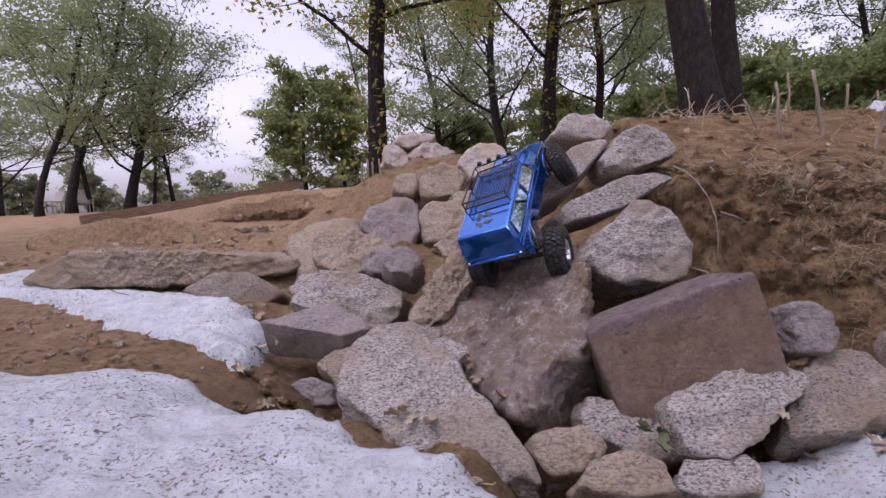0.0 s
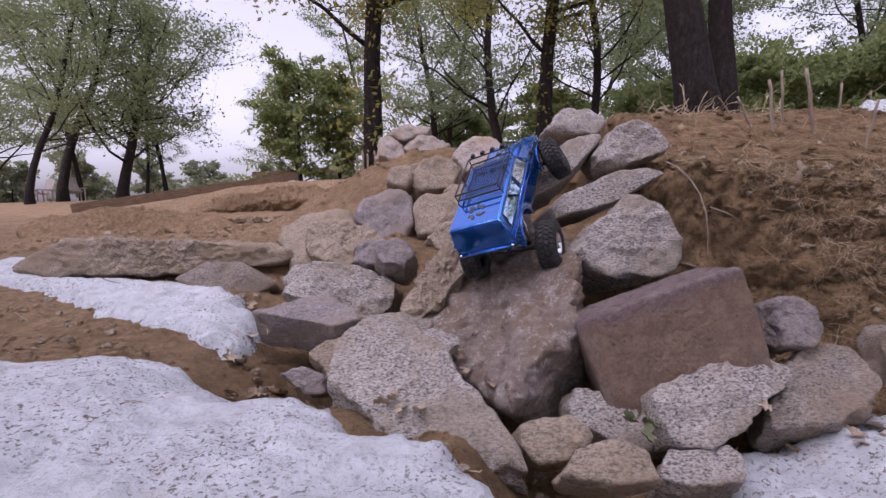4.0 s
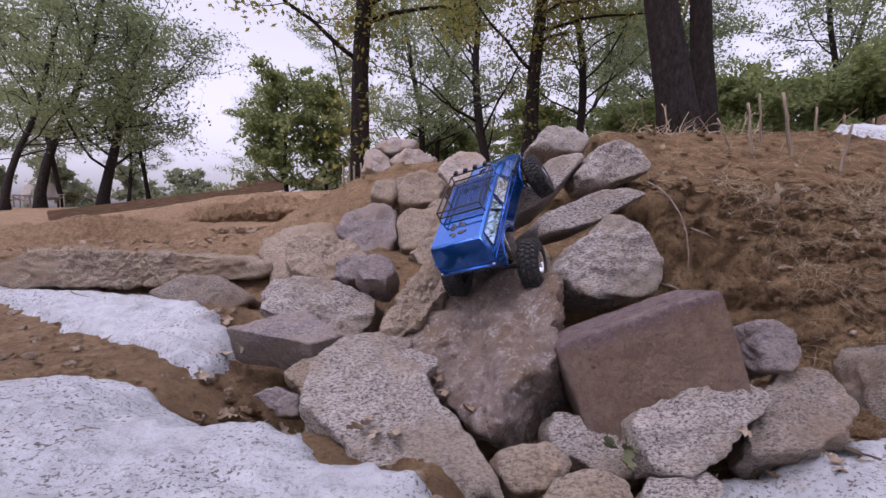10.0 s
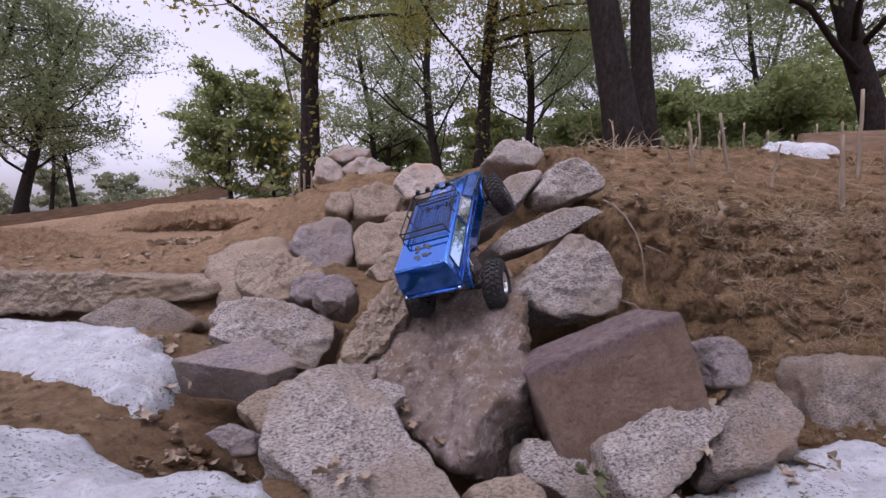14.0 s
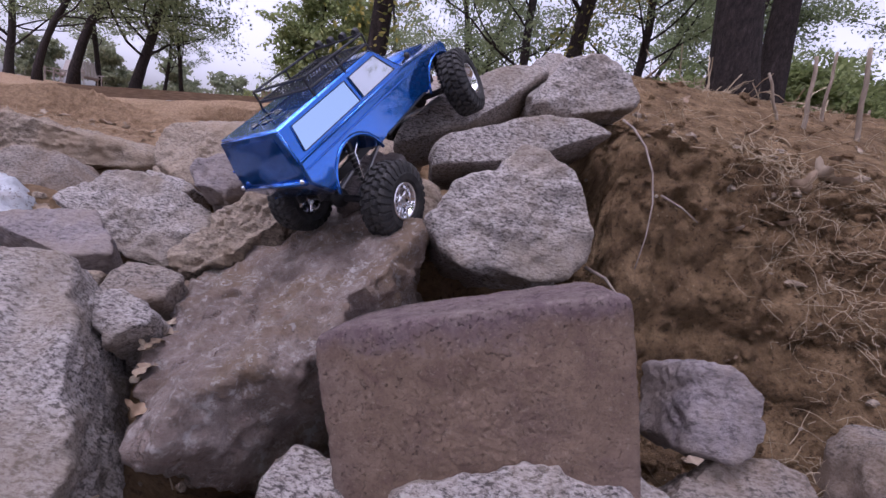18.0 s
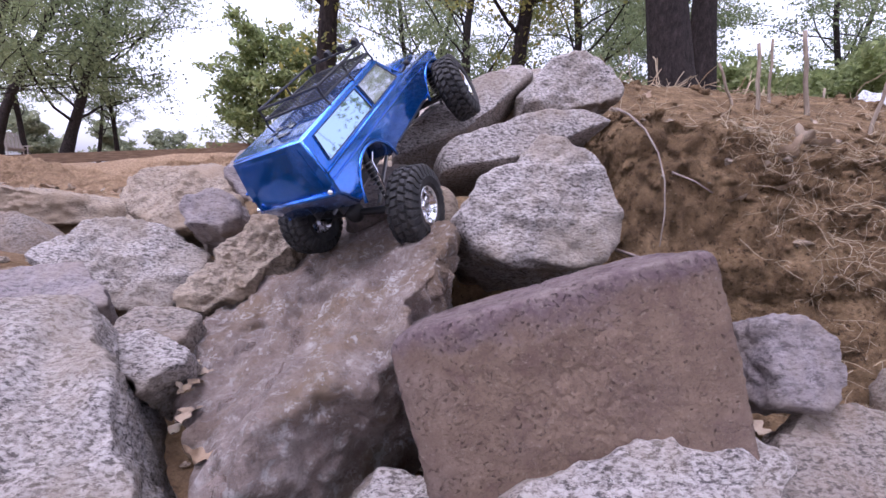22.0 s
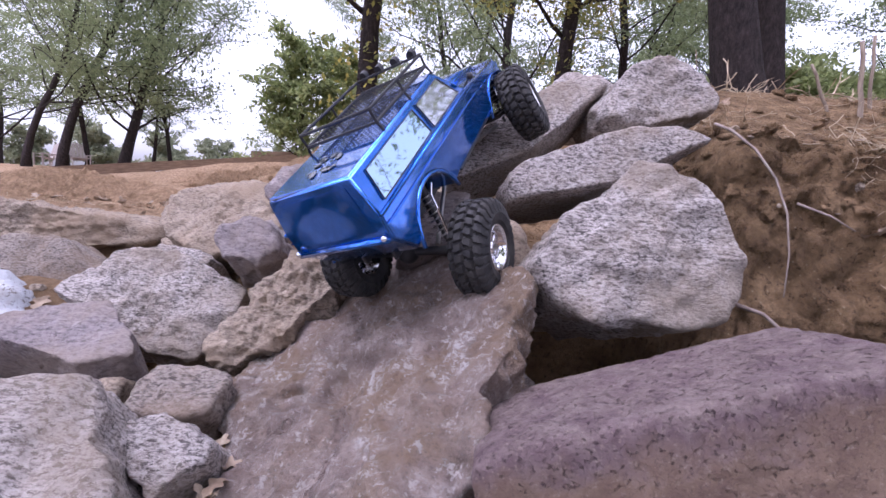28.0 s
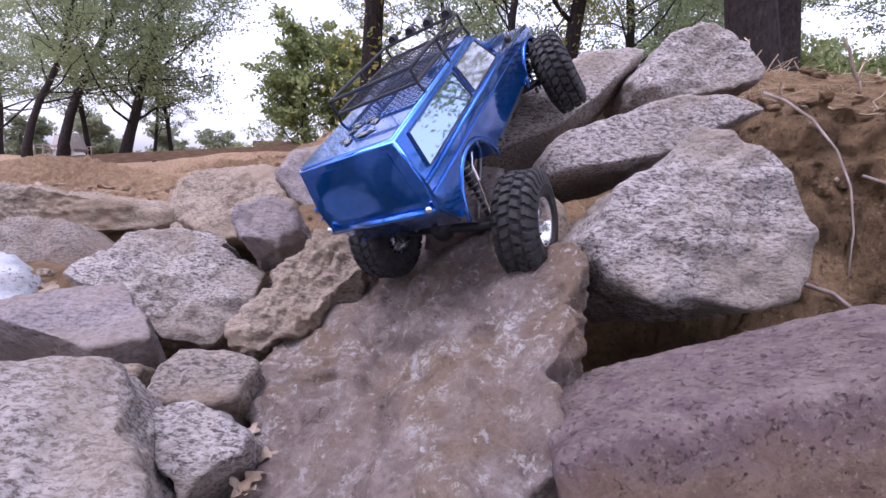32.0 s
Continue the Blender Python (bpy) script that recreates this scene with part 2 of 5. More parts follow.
def ground_z(x, y, fine=True):
    left = -0.02 + 0.12 * ease(-0.1, 0.9, y) + 0.04 * ease(0.9, 1.8, y) + 0.10 * ease(4.6, 6.0, y) + 0.35 * ease(6.0, 14.0, y) + 1.6 * ease(20.0, 140.0, y)
    left += ease(5.9, 6.6, y) * (0.05 + 0.42 * ease(-6.0, -2.5, x)) * ease(20.0, 12.0, y)
    left += 0.04 * ease(-0.5, -0.9, x) * ease(0.3, -0.3, y)
    mid = -0.15 + 0.33 * ease(-0.05, 0.62, y) + 0.50 * ease(0.75, 2.3, y) + 0.12 * ease(2.0, 6.0, y) + 1.8 * ease(20.0, 140.0, y)
    mid += 0.13 * max(ease(-0.12, -0.32, y) * ease(-0.08, -0.22, x), ease(-0.58, -0.85, y))
    wide = 0.09 + 0.22 * ease(0.5, 1.1, x)
    edge = 0.13 - 0.14 * ease(0.55, 1.2, x)
    bank = -0.09 + 0.50 * ease(edge - wide, edge + wide, y) + 0.33 * ease(0.25, 1.3, y) + 0.10 * ease(1.0, 4.0, y) + 1.9 * ease(20.0, 140.0, y)
    e = ease(0.6, 2.6, y)
    w = ease(-0.85 - 0.9 * e - 0.5 * ease(2.4, 4.5, y), -0.30 + 0.05 * e, x)
    z = left * (1 - w) + mid * w
    z -= 0.30 * math.exp(-((x - 0.14) / 0.25) ** 4 - ((y - 0.14) / 0.25) ** 4) + 0.09 * math.exp(-((x + 0.34) / 0.22) ** 4 - ((y - 0.25) / 0.30) ** 4)
    b = ease(0.34, 0.46, x - 0.25 * ease(0.4, 1.2, y))
    z = z * (1 - b) + bank * b
    z -= 0.10 * math.exp(-((x + 0.45) / 0.33) ** 4 - ((y - 0.28) / 0.40) ** 4)
    z -= 0.14 * math.exp(-((x - 0.24) / 0.15) ** 4 - ((y + 0.03) / 0.11) ** 4)
    z -= 0.055 * math.exp(-((x + 1.25) / 0.65) ** 4 - ((y - 0.70 + 0.12 * (x + 1.25)) / 0.11) ** 4)
    if fine:
        v = Vector((x, y, 0.3))
        near = 1.0 / (1.0 + 0.15 * (x * x + y * y))
        rug = ease(0.5, 1.1, y) * ease(4.5, 2.5, y) * ease(0.4, 0.0, x) * ease(-3.5, -1.6, x)
        if rug > 0:
            z += rug * (noise.ridged_multi_fractal(v * 2.6, 1.0, 2.1, 5, 1.0, 2.0) - 1.0) * 0.045
        z += noise.fractal(v * 3.0, 1.0, 2.0, 3) * 0.02 + noise.fractal(v * 17.0, 0.9, 2.0, 4) * 0.008 * near
    return z


def ground_point(x, y):
    """A point of the ground's skin: the bank's broken face leans out and in."""
    v = Vector((x, y, ground_z(x, y)))
    k = ease(0.28, 0.42, x) * ease(2.4, 1.2, x) * ease(-0.5, -0.2, y) * ease(0.60, 0.30, y)
    if k > 0:
        r = noise.ridged_multi_fractal(v * 9.0, 0.9, 2.1, 5, 1.0, 2.0) - 0.9
        q = noise.noise_vector(v * 26.0)
        s = noise.fractal(Vector((v.x * 3.0, v.y * 3.0, v.z * 16.0)), 0.9, 2.0, 4)
        # crumbling clods, each a cell of its own
        near, spots = noise.voronoi(v * 21.0 + noise.noise_vector(v * 30.0) * 0.35)
        clod = min((near[1] - near[0]) * 3.0, 1.0) * (0.6 + 0.8 * noise.noise(spots[0] * 7.0))
        tiny, _ = noise.voronoi(v * 58.0)
        v += Vector((0.020 * q.x, -0.020 * r - 0.014 * q.y - 0.020 * s - 0.012 * clod - 0.007 * min((tiny[1] - tiny[0]) * 2.0, 1.0), 0.020 * q.z)) * k
        w = noise.fractal(v * 48.0, 0.7, 2.1, 4) * 0.011 * k
        v += Vector((0.3 * w, -w, 0.5 * w))
    return v


def soil_material(name, dusty):
    m = Nodes(name)
    big, med, fine = m.noise(1.6, 5.0), m.noise(14.0, 7.0, 0.65), m.noise(160.0, 5.0, 0.7)
    c = m.ramp(med, (0.3, (0.092, 0.056, 0.028)), (0.5, (0.244, 0.157, 0.081)), (0.7, (0.437, 0.298, 0.165)))
    c = m.mix(m.ramp(big, (0.4, 0.0), (0.62, 0.5)), c, (0.281, 0.180, 0.095))
    c = m.mix(m.ramp(fine, (0.40, 0.0), (0.72, 0.6)), c, (0.094, 0.062, 0.037))
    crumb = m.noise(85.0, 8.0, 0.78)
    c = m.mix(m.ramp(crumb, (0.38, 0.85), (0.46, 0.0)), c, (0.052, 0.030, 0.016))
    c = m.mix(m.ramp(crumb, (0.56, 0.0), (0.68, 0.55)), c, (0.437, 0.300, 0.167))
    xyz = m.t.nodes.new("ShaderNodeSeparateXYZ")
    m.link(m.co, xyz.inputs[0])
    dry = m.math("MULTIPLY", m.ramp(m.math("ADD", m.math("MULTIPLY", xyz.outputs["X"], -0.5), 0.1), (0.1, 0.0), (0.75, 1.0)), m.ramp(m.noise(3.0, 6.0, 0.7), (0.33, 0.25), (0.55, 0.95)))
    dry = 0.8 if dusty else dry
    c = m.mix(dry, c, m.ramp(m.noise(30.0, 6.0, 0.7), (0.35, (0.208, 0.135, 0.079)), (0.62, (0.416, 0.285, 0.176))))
    bits = m.ramp(m.cells(75.0), (0.07, 0.8), (0.15, 0.0))
    c = m.mix(m.math("MULTIPLY", bits, m.ramp(m.noise(4.0, 3.0), (0.42, 0.0), (0.6, 1.0))), c, (0.374, 0.290, 0.185))
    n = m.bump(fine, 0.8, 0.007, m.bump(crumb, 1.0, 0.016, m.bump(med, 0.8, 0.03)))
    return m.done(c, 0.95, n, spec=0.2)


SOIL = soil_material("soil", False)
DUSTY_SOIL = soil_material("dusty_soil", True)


def axis(lo, hi, grow, *spans):
    """Even steps within each span where the camera passes, growing ones outwards; spans: (from, to, step)."""
    mid = [v for a, b, step in spans for v in np.arange(a, b - step * 0.5, step)]
    a, s, outer = mid[0], spans[0][2], []
    while a > lo:
        s *= grow
        a -= s
        outer.append(max(a, lo))
    b, s, further = mid[-1], spans[-1][2], []
    while b < hi:
        s *= grow
        b += s
        further.append(min(b, hi))
    return outer[::-1] + mid + further


def build_ground():
    xs = axis(-900.0, 900.0, 1.10, (-1.8, 0.32, 0.014), (0.32, 1.4, 0.0075), (1.4, 2.2, 0.014))
    ys = axis(-900.0, 1500.0, 1.10, (-1.2, -0.22, 0.014), (-0.22, 0.42, 0.005), (0.42, 2.0, 0.014))
    verts = [ground_point(x, y) for y in ys for x in xs]
    n = len(xs)
    faces = [(j * n + i, j * n + i + 1, j * n + n + i + 1, j * n + n + i) for j in range(len(ys) - 1) for i in range(n - 1)]
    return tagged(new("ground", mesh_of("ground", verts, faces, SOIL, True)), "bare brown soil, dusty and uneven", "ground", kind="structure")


build_ground()

# ---- rocks ----
boulder("boulder", "large speckled granite boulder with a pointed top", GRANITE, (-0.266, -0.271, 0.002, 56), [(-0.041, -0.111), (0.095, -0.161), (0.178, -0.159), (0.140, -0.098), (0.100, -0.037), (0.055, 0.037), (0.014, 0.109), (-0.034, 0.161), (-0.076, 0.155), (-0.129, 0.128), (-0.170, 0.085), (-0.176, 0.047), (-0.178, 0.003)], 0.045, 0.13, 14, 0.01, 1, 7)
boulder("boulder", "rounded light grey granite boulder above the concrete block", GRANITE, (0.227, 0.032, 0.234, 20), [(-0.108, -0.064), (-0.080, -0.088), (-0.036, -0.099), (0.041, -0.101), (0.091, -0.091), (0.119, -0.073), (0.127, -0.017), (0.107, 0.026), (0.095, 0.068), (0.076, 0.089), (0.045, 0.101), (0.015, 0.095), (-0.027, 0.069), (-0.075, 0.040), (-0.115, -0.001), (-0.127, -0.029)], 0.05, 0.2, 10, 0.005, 3, 7)
boulder("flat_stone", "flat layered granite stone wedged into the bank", GRANITE, (0.247, 0.189, 0.325, 15), [(-0.148, -0.070), (-0.124, -0.082), (-0.081, -0.053), (-0.007, -0.016), (0.079, 0.004), (0.152, 0.033), (0.170, 0.064), (0.103, 0.082), (0.026, 0.073), (-0.061, 0.044), (-0.142, 0.005), (-0.170, -0.019)], 0.05, 0.18, 22, 0.006, 4, 7)
boulder("boulder", "grey granite boulder on top of the rock pile", GRANITE, (0.377, 0.361, 0.491, 15), [(-0.103, -0.064), (-0.064, -0.071), (0.026, -0.057), (0.102, -0.033), (0.112, 0.008), (0.084, 0.051), (0.036, 0.071), (-0.036, 0.054), (-0.080, 0.017), (-0.112, -0.022)], 0.05, 0.15, 18, 0.006, 5, 6)
boulder("boulder", "sloping granite ramp stone under the front tyre", GRANITE, (0.157, 0.336, 0.403, 25), [(-0.123, -0.144), (-0.066, -0.089), (0.030, -0.015), (0.159, 0.052), (0.145, 0.144), (0.033, 0.116), (-0.091, 0.011), (-0.143, -0.057), (-0.159, -0.108)], 0.03, 0.12, 18, 0.008, 6, 6)
boulder("boulder", "angular grey granite stone below the concrete block", GRANITE, (0.246, -0.314, -0.018, 38), [(-0.137, -0.041), (-0.125, -0.078), (-0.049, -0.078), (-0.005, -0.059), (0.092, -0.001), (0.137, 0.037), (0.134, 0.060), (0.080, 0.078), (0.025, 0.063), (-0.086, 0.030), (-0.127, 0.013)], 0.03, 0.1, 9, 0.004, 8, 7)
boulder("boulder", "brown grey granite stone beside the block", BROWN, (0.453, -0.270, -0.025, 55), [(-0.105, -0.038), (-0.131, -0.068), (-0.096, -0.080), (-0.011, -0.080), (0.061, -0.058), (0.124, 0.002), (0.131, 0.047), (0.087, 0.080), (0.022, 0.077), (-0.033, 0.038)], 0.028, 0.1, 8, 0.005, 9, 7)
boulder("stone", "dark purplish rough stone beside the block", PURPLE, (0.460, -0.199, 0.077, 25), [(-0.043, 0.006), (-0.043, -0.044), (-0.004, -0.052), (0.032, -0.040), (0.043, -0.017), (0.033, 0.012), (0.027, 0.035), (0.002, 0.052), (-0.042, 0.045)], 0.04, 0.08, 14, 0.012, 10, 5)
boulder("boulder", "dark grey brown stone at the foot of the dirt bank", BROWN, (0.851, -0.154, -0.057, 20), [(-0.129, -0.040), (-0.046, -0.108), (0.067, -0.094), (0.129, 0.054), (0.093, 0.083), (-0.029, 0.108), (-0.094, 0.083)], 0.05, 0.1, 14, 0.01, 11, 5)
boulder("cobble", "smooth rounded brown cobble", TAN, (-0.061, -0.369, -0.050, 40), [(-0.057, -0.010), (-0.038, -0.035), (0.006, -0.036), (0.053, -0.019), (0.057, 0.011), (0.028, 0.034), (-0.028, 0.036), (-0.055, 0.025)], 0.03, 0.06, 6, 0.004, 12, 5)
boulder("stone", "grey stone behind the fallen leaves", GRANITE, (0.065, -0.276, -0.067, 45), [(-0.074, -0.009), (-0.033, -0.035), (0.010, -0.065), (0.067, -0.055), (0.074, -0.012), (0.059, 0.026), (-0.003, 0.043), (-0.047, 0.065), (-0.072, 0.036)], 0.03, 0.07, 12, 0.006, 13, 5)
boulder("cobble", "half buried brown cobble", TAN, (-0.010, -0.449, -0.048, 50), [(-0.004, -0.032), (0.072, -0.023), (0.067, 0.009), (0.014, 0.032), (-0.036, 0.021), (-0.072, -0.013)], 0.03, 0.05, 6, 0.004, 14, 5)
boulder("stone", "flat grey stone half sunk in debris", GRANITE, (0.163, -0.397, -0.094, 60), [(-0.025, -0.033), (0.052, -0.026), (0.077, 0.008), (0.067, 0.033), (-0.040, 0.025), (-0.077, -0.017)], 0.02, 0.06, 12, 0.006, 15, 5)
boulder("boulder", "angular grey granite boulder", GRANITE, (-0.532, 0.283, 0.048, 35), [(-0.033, -0.063), (0.023, -0.098), (0.066, -0.110), (0.118, -0.096), (0.168, -0.025), (0.189, 0.035), (0.067, 0.095), (-0.004, 0.110), (-0.055, 0.095), (-0.124, 0.047), (-0.189, -0.022)], 0.06, 0.14, 20, 0.01, 16, 7)
boulder("stone", "small flat granite stone", BROWN, (-0.974, 0.562, 0.071, 25), [(-0.072, -0.045), (-0.013, -0.070), (0.114, -0.059), (0.185, -0.027), (0.143, 0.018), (0.042, 0.070), (-0.069, 0.057), (-0.185, 0.006)], 0.05, 0.1, 12, 0.008, 17, 5)
boulder("boulder", "long low weathered tan stone", TAN, (-1.320, 0.801, 0.128, 8), [(-0.358, -0.067), (-0.177, -0.099), (0.007, -0.093), (0.174, -0.076), (0.343, -0.047), (0.538, -0.046), (0.556, 0.001), (0.386, 0.057), (0.173, 0.070), (-0.139, 0.099), (-0.361, 0.083), (-0.479, 0.049), (-0.556, -0.024)], 0.09, 0.16, 12, 0.024, 18, 7)
boulder("flat_stone", "flat purplish grey stone with broken edge", PURPLE, (-0.563, 0.106, 0.041, 62), [(-0.068, -0.081), (0.009, -0.067), (0.069, -0.044), (0.124, -0.060), (0.168, -0.062), (0.143, -0.009), (0.106, 0.021), (0.075, 0.068), (0.034, 0.081), (-0.060, 0.061), (-0.137, 0.038), (-0.168, 0.015)], 0.02, 0.1, 26, 0.007, 19, 7)
boulder("stone", "small dark brown stone", PURPLE, (-0.543, -0.048, -0.060, 30), [(0.008, -0.034), (0.053, -0.034), (0.057, 0.002), (-0.005, 0.034), (-0.057, 0.014)], 0.03, 0.06, 12, 0.008, 20, 5)
boulder("stone", "rough pitted yellowish stone", TAN, (-0.241, 0.158, 0.100, 35), [(0.049, 0.118), (-0.009, 0.072), (-0.045, 0.008), (-0.090, -0.076), (-0.066, -0.118), (-0.020, -0.112), (0.016, -0.068), (0.046, -0.026), (0.089, 0.013), (0.090, 0.083)], 0.05, 0.12, 12, 0.022, 21, 7)
boulder("stone", "dark purple angular stone", PURPLE, (-0.446, 0.548, 0.145, 30), [(-0.019, -0.054), (0.057, -0.036), (0.072, 0.011), (0.039, 0.054), (-0.026, 0.051), (-0.062, 0.025), (-0.072, -0.023)], 0.05, 0.09, 18, 0.012, 22, 5)
boulder("stone", "cracked purplish grey stone", PURPLE, (-0.442, 0.954, 0.239, 30), [(-0.070, -0.084), (0.008, -0.112), (0.061, -0.153), (0.133, -0.029), (0.133, 0.131), (0.026, 0.153), (-0.097, 0.102), (-0.133, -0.050)], 0.06, 0.12, 18, 0.014, 23, 5)
boulder("stone", "pale tan angular stone in the pile", TAN, (-0.151, 0.950, 0.261, 30), [(-0.138, -0.099), (-0.061, -0.106), (0.110, -0.044), (0.167, 0.054), (0.067, 0.106), (-0.106, 0.093), (-0.167, 0.026)], 0.06, 0.12, 16, 0.01, 24, 5)
boulder("stone", "small pale tan stone in the pile", TAN, (-0.162, 0.753, 0.187, 30), [(-0.058, -0.055), (0.008, -0.080), (0.102, -0.009), (0.072, 0.080), (-0.021, 0.056), (-0.102, -0.010)], 0.05, 0.1, 14, 0.01, 25, 5)
boulder("stone", "brown stone on the slope", TAN, (-0.199, 1.301, 0.447, 25), [(-0.133, -0.024), (-0.107, -0.096), (0.066, -0.084), (0.133, 0.026), (0.079, 0.096), (-0.070, 0.087)], 0.07, 0.14, 8, 0.012, 26, 5)
boulder("stone", "small tan stone on the slope", TAN, (-0.386, 1.249, 0.447, 25), [(-0.070, -0.034), (0.027, -0.070), (0.070, -0.026), (0.060, 0.070), (-0.040, 0.060)], 0.05, 0.1, 8, 0.012, 27, 4)
boulder("stone", "small tan stone on the slope", TAN, (-0.087, 1.199, 0.370, 35), [(-0.082, 0.004), (0.004, -0.039), (0.076, -0.023), (0.082, 0.039), (-0.032, 0.036)], 0.04, 0.08, 9, 0.01, 28, 4)
boulder("stone", "pale stone of a small cairn", PALE, (-0.590, 3.499, 0.807, 20), [(-0.141, -0.097), (0.106, -0.140), (0.141, 0.010), (0.022, 0.140), (-0.108, 0.115)], 0.15, 0.26, 8, 0.03, 29, 5)
boulder("stone", "pale stone of a small cairn", PALE, (-0.401, 3.565, 0.965, 20), [(-0.214, -0.036), (-0.047, -0.094), (0.181, -0.042), (0.214, 0.050), (-0.040, 0.094)], 0.15, 0.26, 8, 0.03, 30, 5)
boulder("stone", "pale stone of a small cairn", PALE, (-0.238, 3.500, 0.809, 20), [(-0.241, -0.019), (-0.050, -0.121), (0.121, -0.068), (0.241, 0.037), (0.076, 0.121), (-0.153, 0.100)], 0.15, 0.26, 8, 0.03, 31, 5)
boulder("stone", "pinkish stone of a small cairn", PALE, (-0.275, 3.437, 0.687, 20), [(-0.236, -0.012), (0.037, -0.086), (0.236, -0.036), (0.158, 0.072), (-0.121, 0.086)], 0.13, 0.26, 8, 0.03, 32, 5)
boulder("stone", "whitish rounded stone on the slope", PALE, (0.051, 1.500, 0.557, 30), [(-0.100, -0.113), (0.088, -0.122), (0.158, -0.048), (0.106, 0.098), (-0.007, 0.122), (-0.106, 0.087), (-0.158, -0.009)], 0.06, 0.16, 8, 0.015, 33, 5)
boulder("boulder", "grey granite boulder at the top of the slope", GRANITE, (0.473, 1.199, 0.665, 25), [(-0.162, -0.042), (0.104, -0.072), (0.162, 0.007), (0.072, 0.072), (-0.060, 0.068)], 0.08, 0.2, 7, 0.012, 34, 5)
boulder("stone", "smooth grey brown stone in the gap", BROWN, (-0.302, -0.030, 0.039, 60), [(-0.025, -0.029), (0.027, -0.035), (0.046, -0.020), (0.056, 0.021), (0.037, 0.035), (-0.040, 0.034), (-0.056, 0.019), (-0.056, -0.015)], 0.015, 0.08, 10, 0.003, 35, 5)
boulder("stone", "pale grey stone wedged beside the slab", GRANITE, (-0.239, -0.163, 0.044, 45), [(-0.025, -0.004), (0.006, -0.036), (0.020, -0.023), (0.040, -0.005), (0.041, 0.013), (0.017, 0.028), (-0.021, 0.036), (-0.041, 0.030)], 0.02, 0.07, 10, 0.01, 36, 5)
boulder("stone", "pale dusty rock outcrop", TAN, (-0.553, 0.639, 0.185, 40), [(-0.056, -0.113), (0.039, -0.108), (0.146, -0.057), (0.141, 0.001), (0.085, 0.052), (-0.013, 0.089), (-0.096, 0.113), (-0.133, 0.085), (-0.146, 0.033), (-0.137, -0.056)], 0.05, 0.12, 14, 0.014, 37, 6)
boulder("stone", "brown stone under the flat stone", TAN, (-0.492, 0.050, -0.039, 45), [(-0.066, -0.002), (-0.006, -0.062), (0.044, -0.039), (0.066, 0.062), (-0.035, 0.024)], 0.03, 0.08, 8, 0.01, 41, 5)
boulder("stone", "grey stone tucked behind the boulder", GRANITE, (-0.637, 0.501, 0.081, 35), [(-0.121, -0.014), (-0.061, -0.058), (0.067, -0.027), (0.121, 0.032), (0.043, 0.058), (-0.071, 0.045)], 0.04, 0.09, 9, 0.01, 42, 5)
boulder("stone", "brown angular stone under the tyre", TAN, (-0.119, 0.451, 0.115, 30), [(-0.068, 0.002), (-0.036, -0.059), (0.041, -0.045), (0.068, 0.034), (-0.006, 0.059)], 0.04, 0.08, 9, 0.012, 43, 5)
boulder("stone", "dark cracked stone beside the truck", PURPLE, (-0.352, 0.301, 0.169, 35), [(-0.067, 0.015), (-0.034, -0.035), (0.029, -0.049), (0.067, -0.007), (0.044, 0.033), (-0.012, 0.049)], 0.05, 0.1, 10, 0.012, 44, 5)
boulder("stone", "brown broken stone beside the tyre", TAN, (0.074, 0.140, 0.194, 20), [(-0.039, -0.036), (0.006, -0.060), (0.054, -0.043), (0.057, 0.010), (0.035, 0.056), (-0.018, 0.060), (-0.057, 0.014)], 0.04, 0.25, 14, 0.012, 45, 5)
boulder("stone", "grey brown stone in the shade between boulders", PURPLE, (-0.004, 0.201, 0.224, 25), [(-0.030, -0.069), (0.032, -0.054), (0.040, -0.001), (0.076, 0.029), (0.062, 0.051), (-0.010, 0.069), (-0.066, 0.018), (-0.076, -0.054)], 0.04, 0.22, 12, 0.01, 46, 5)
boulder("stone", "dusty outcrop of packed soil and stone", TAN, (-0.720, 0.918, 0.180, 60), [(-0.187, 0.025), (-0.073, -0.216), (0.085, -0.228), (0.187, -0.125), (0.132, 0.185), (-0.088, 0.228)], 0.04, 0.1, 6, 0.014, 47, 5)
boulder("stone", "small reddish stone on the slope", TAN, (-0.310, 1.699, 0.506, 20), [(-0.067, -0.039), (0.067, -0.046), (0.055, 0.046), (-0.031, 0.032)], 0.05, 0.12, 8, 0.012, 48, 5)
boulder("stone", "small stone below the cairn", TAN, (-0.519, 2.634, 0.562, 20), [(-0.086, -0.050), (0.086, -0.050), (0.054, 0.050), (-0.060, 0.046)], 0.06, 0.15, 8, 0.012, 49, 5)
boulder("stone", "small stone below the cairn", TAN, (-0.107, 2.884, 0.592, 20), [(-0.110, -0.053), (0.110, -0.054), (0.092, 0.054), (-0.055, 0.050)], 0.06, 0.15, 8, 0.012, 50, 5)
boulder("earth_ledge", "eroded ledge of dry brown earth with a hollow below", DUSTY_SOIL, (-2.90, 6.10, 0.16, -22), [(-1.012, -0.223), (-0.432, -0.339), (0.313, -0.388), (0.808, -0.269), (1.305, 0.096), (1.122, 0.336), (0.600, 0.388), (0.091, 0.325), (-0.489, 0.236), (-0.975, 0.149), (-1.305, -0.129)], 0.22, 0.30, 6, 0.09, 61, 7, "soil bank")
boulder("earth_ledge", "low crumbling hump of brown earth and roots", DUSTY_SOIL, (-2.693, 2.728, 0.183, 50), [(-0.758, -0.183), (-0.270, -0.227), (0.290, -0.243), (0.814, -0.228), (0.951, -0.095), (0.674, 0.083), (0.194, 0.204), (-0.343, 0.243), (-0.710, 0.141), (-0.951, 0.004)], 0.05, 0.4, 6, 0.03, 62, 7, "soil bank")
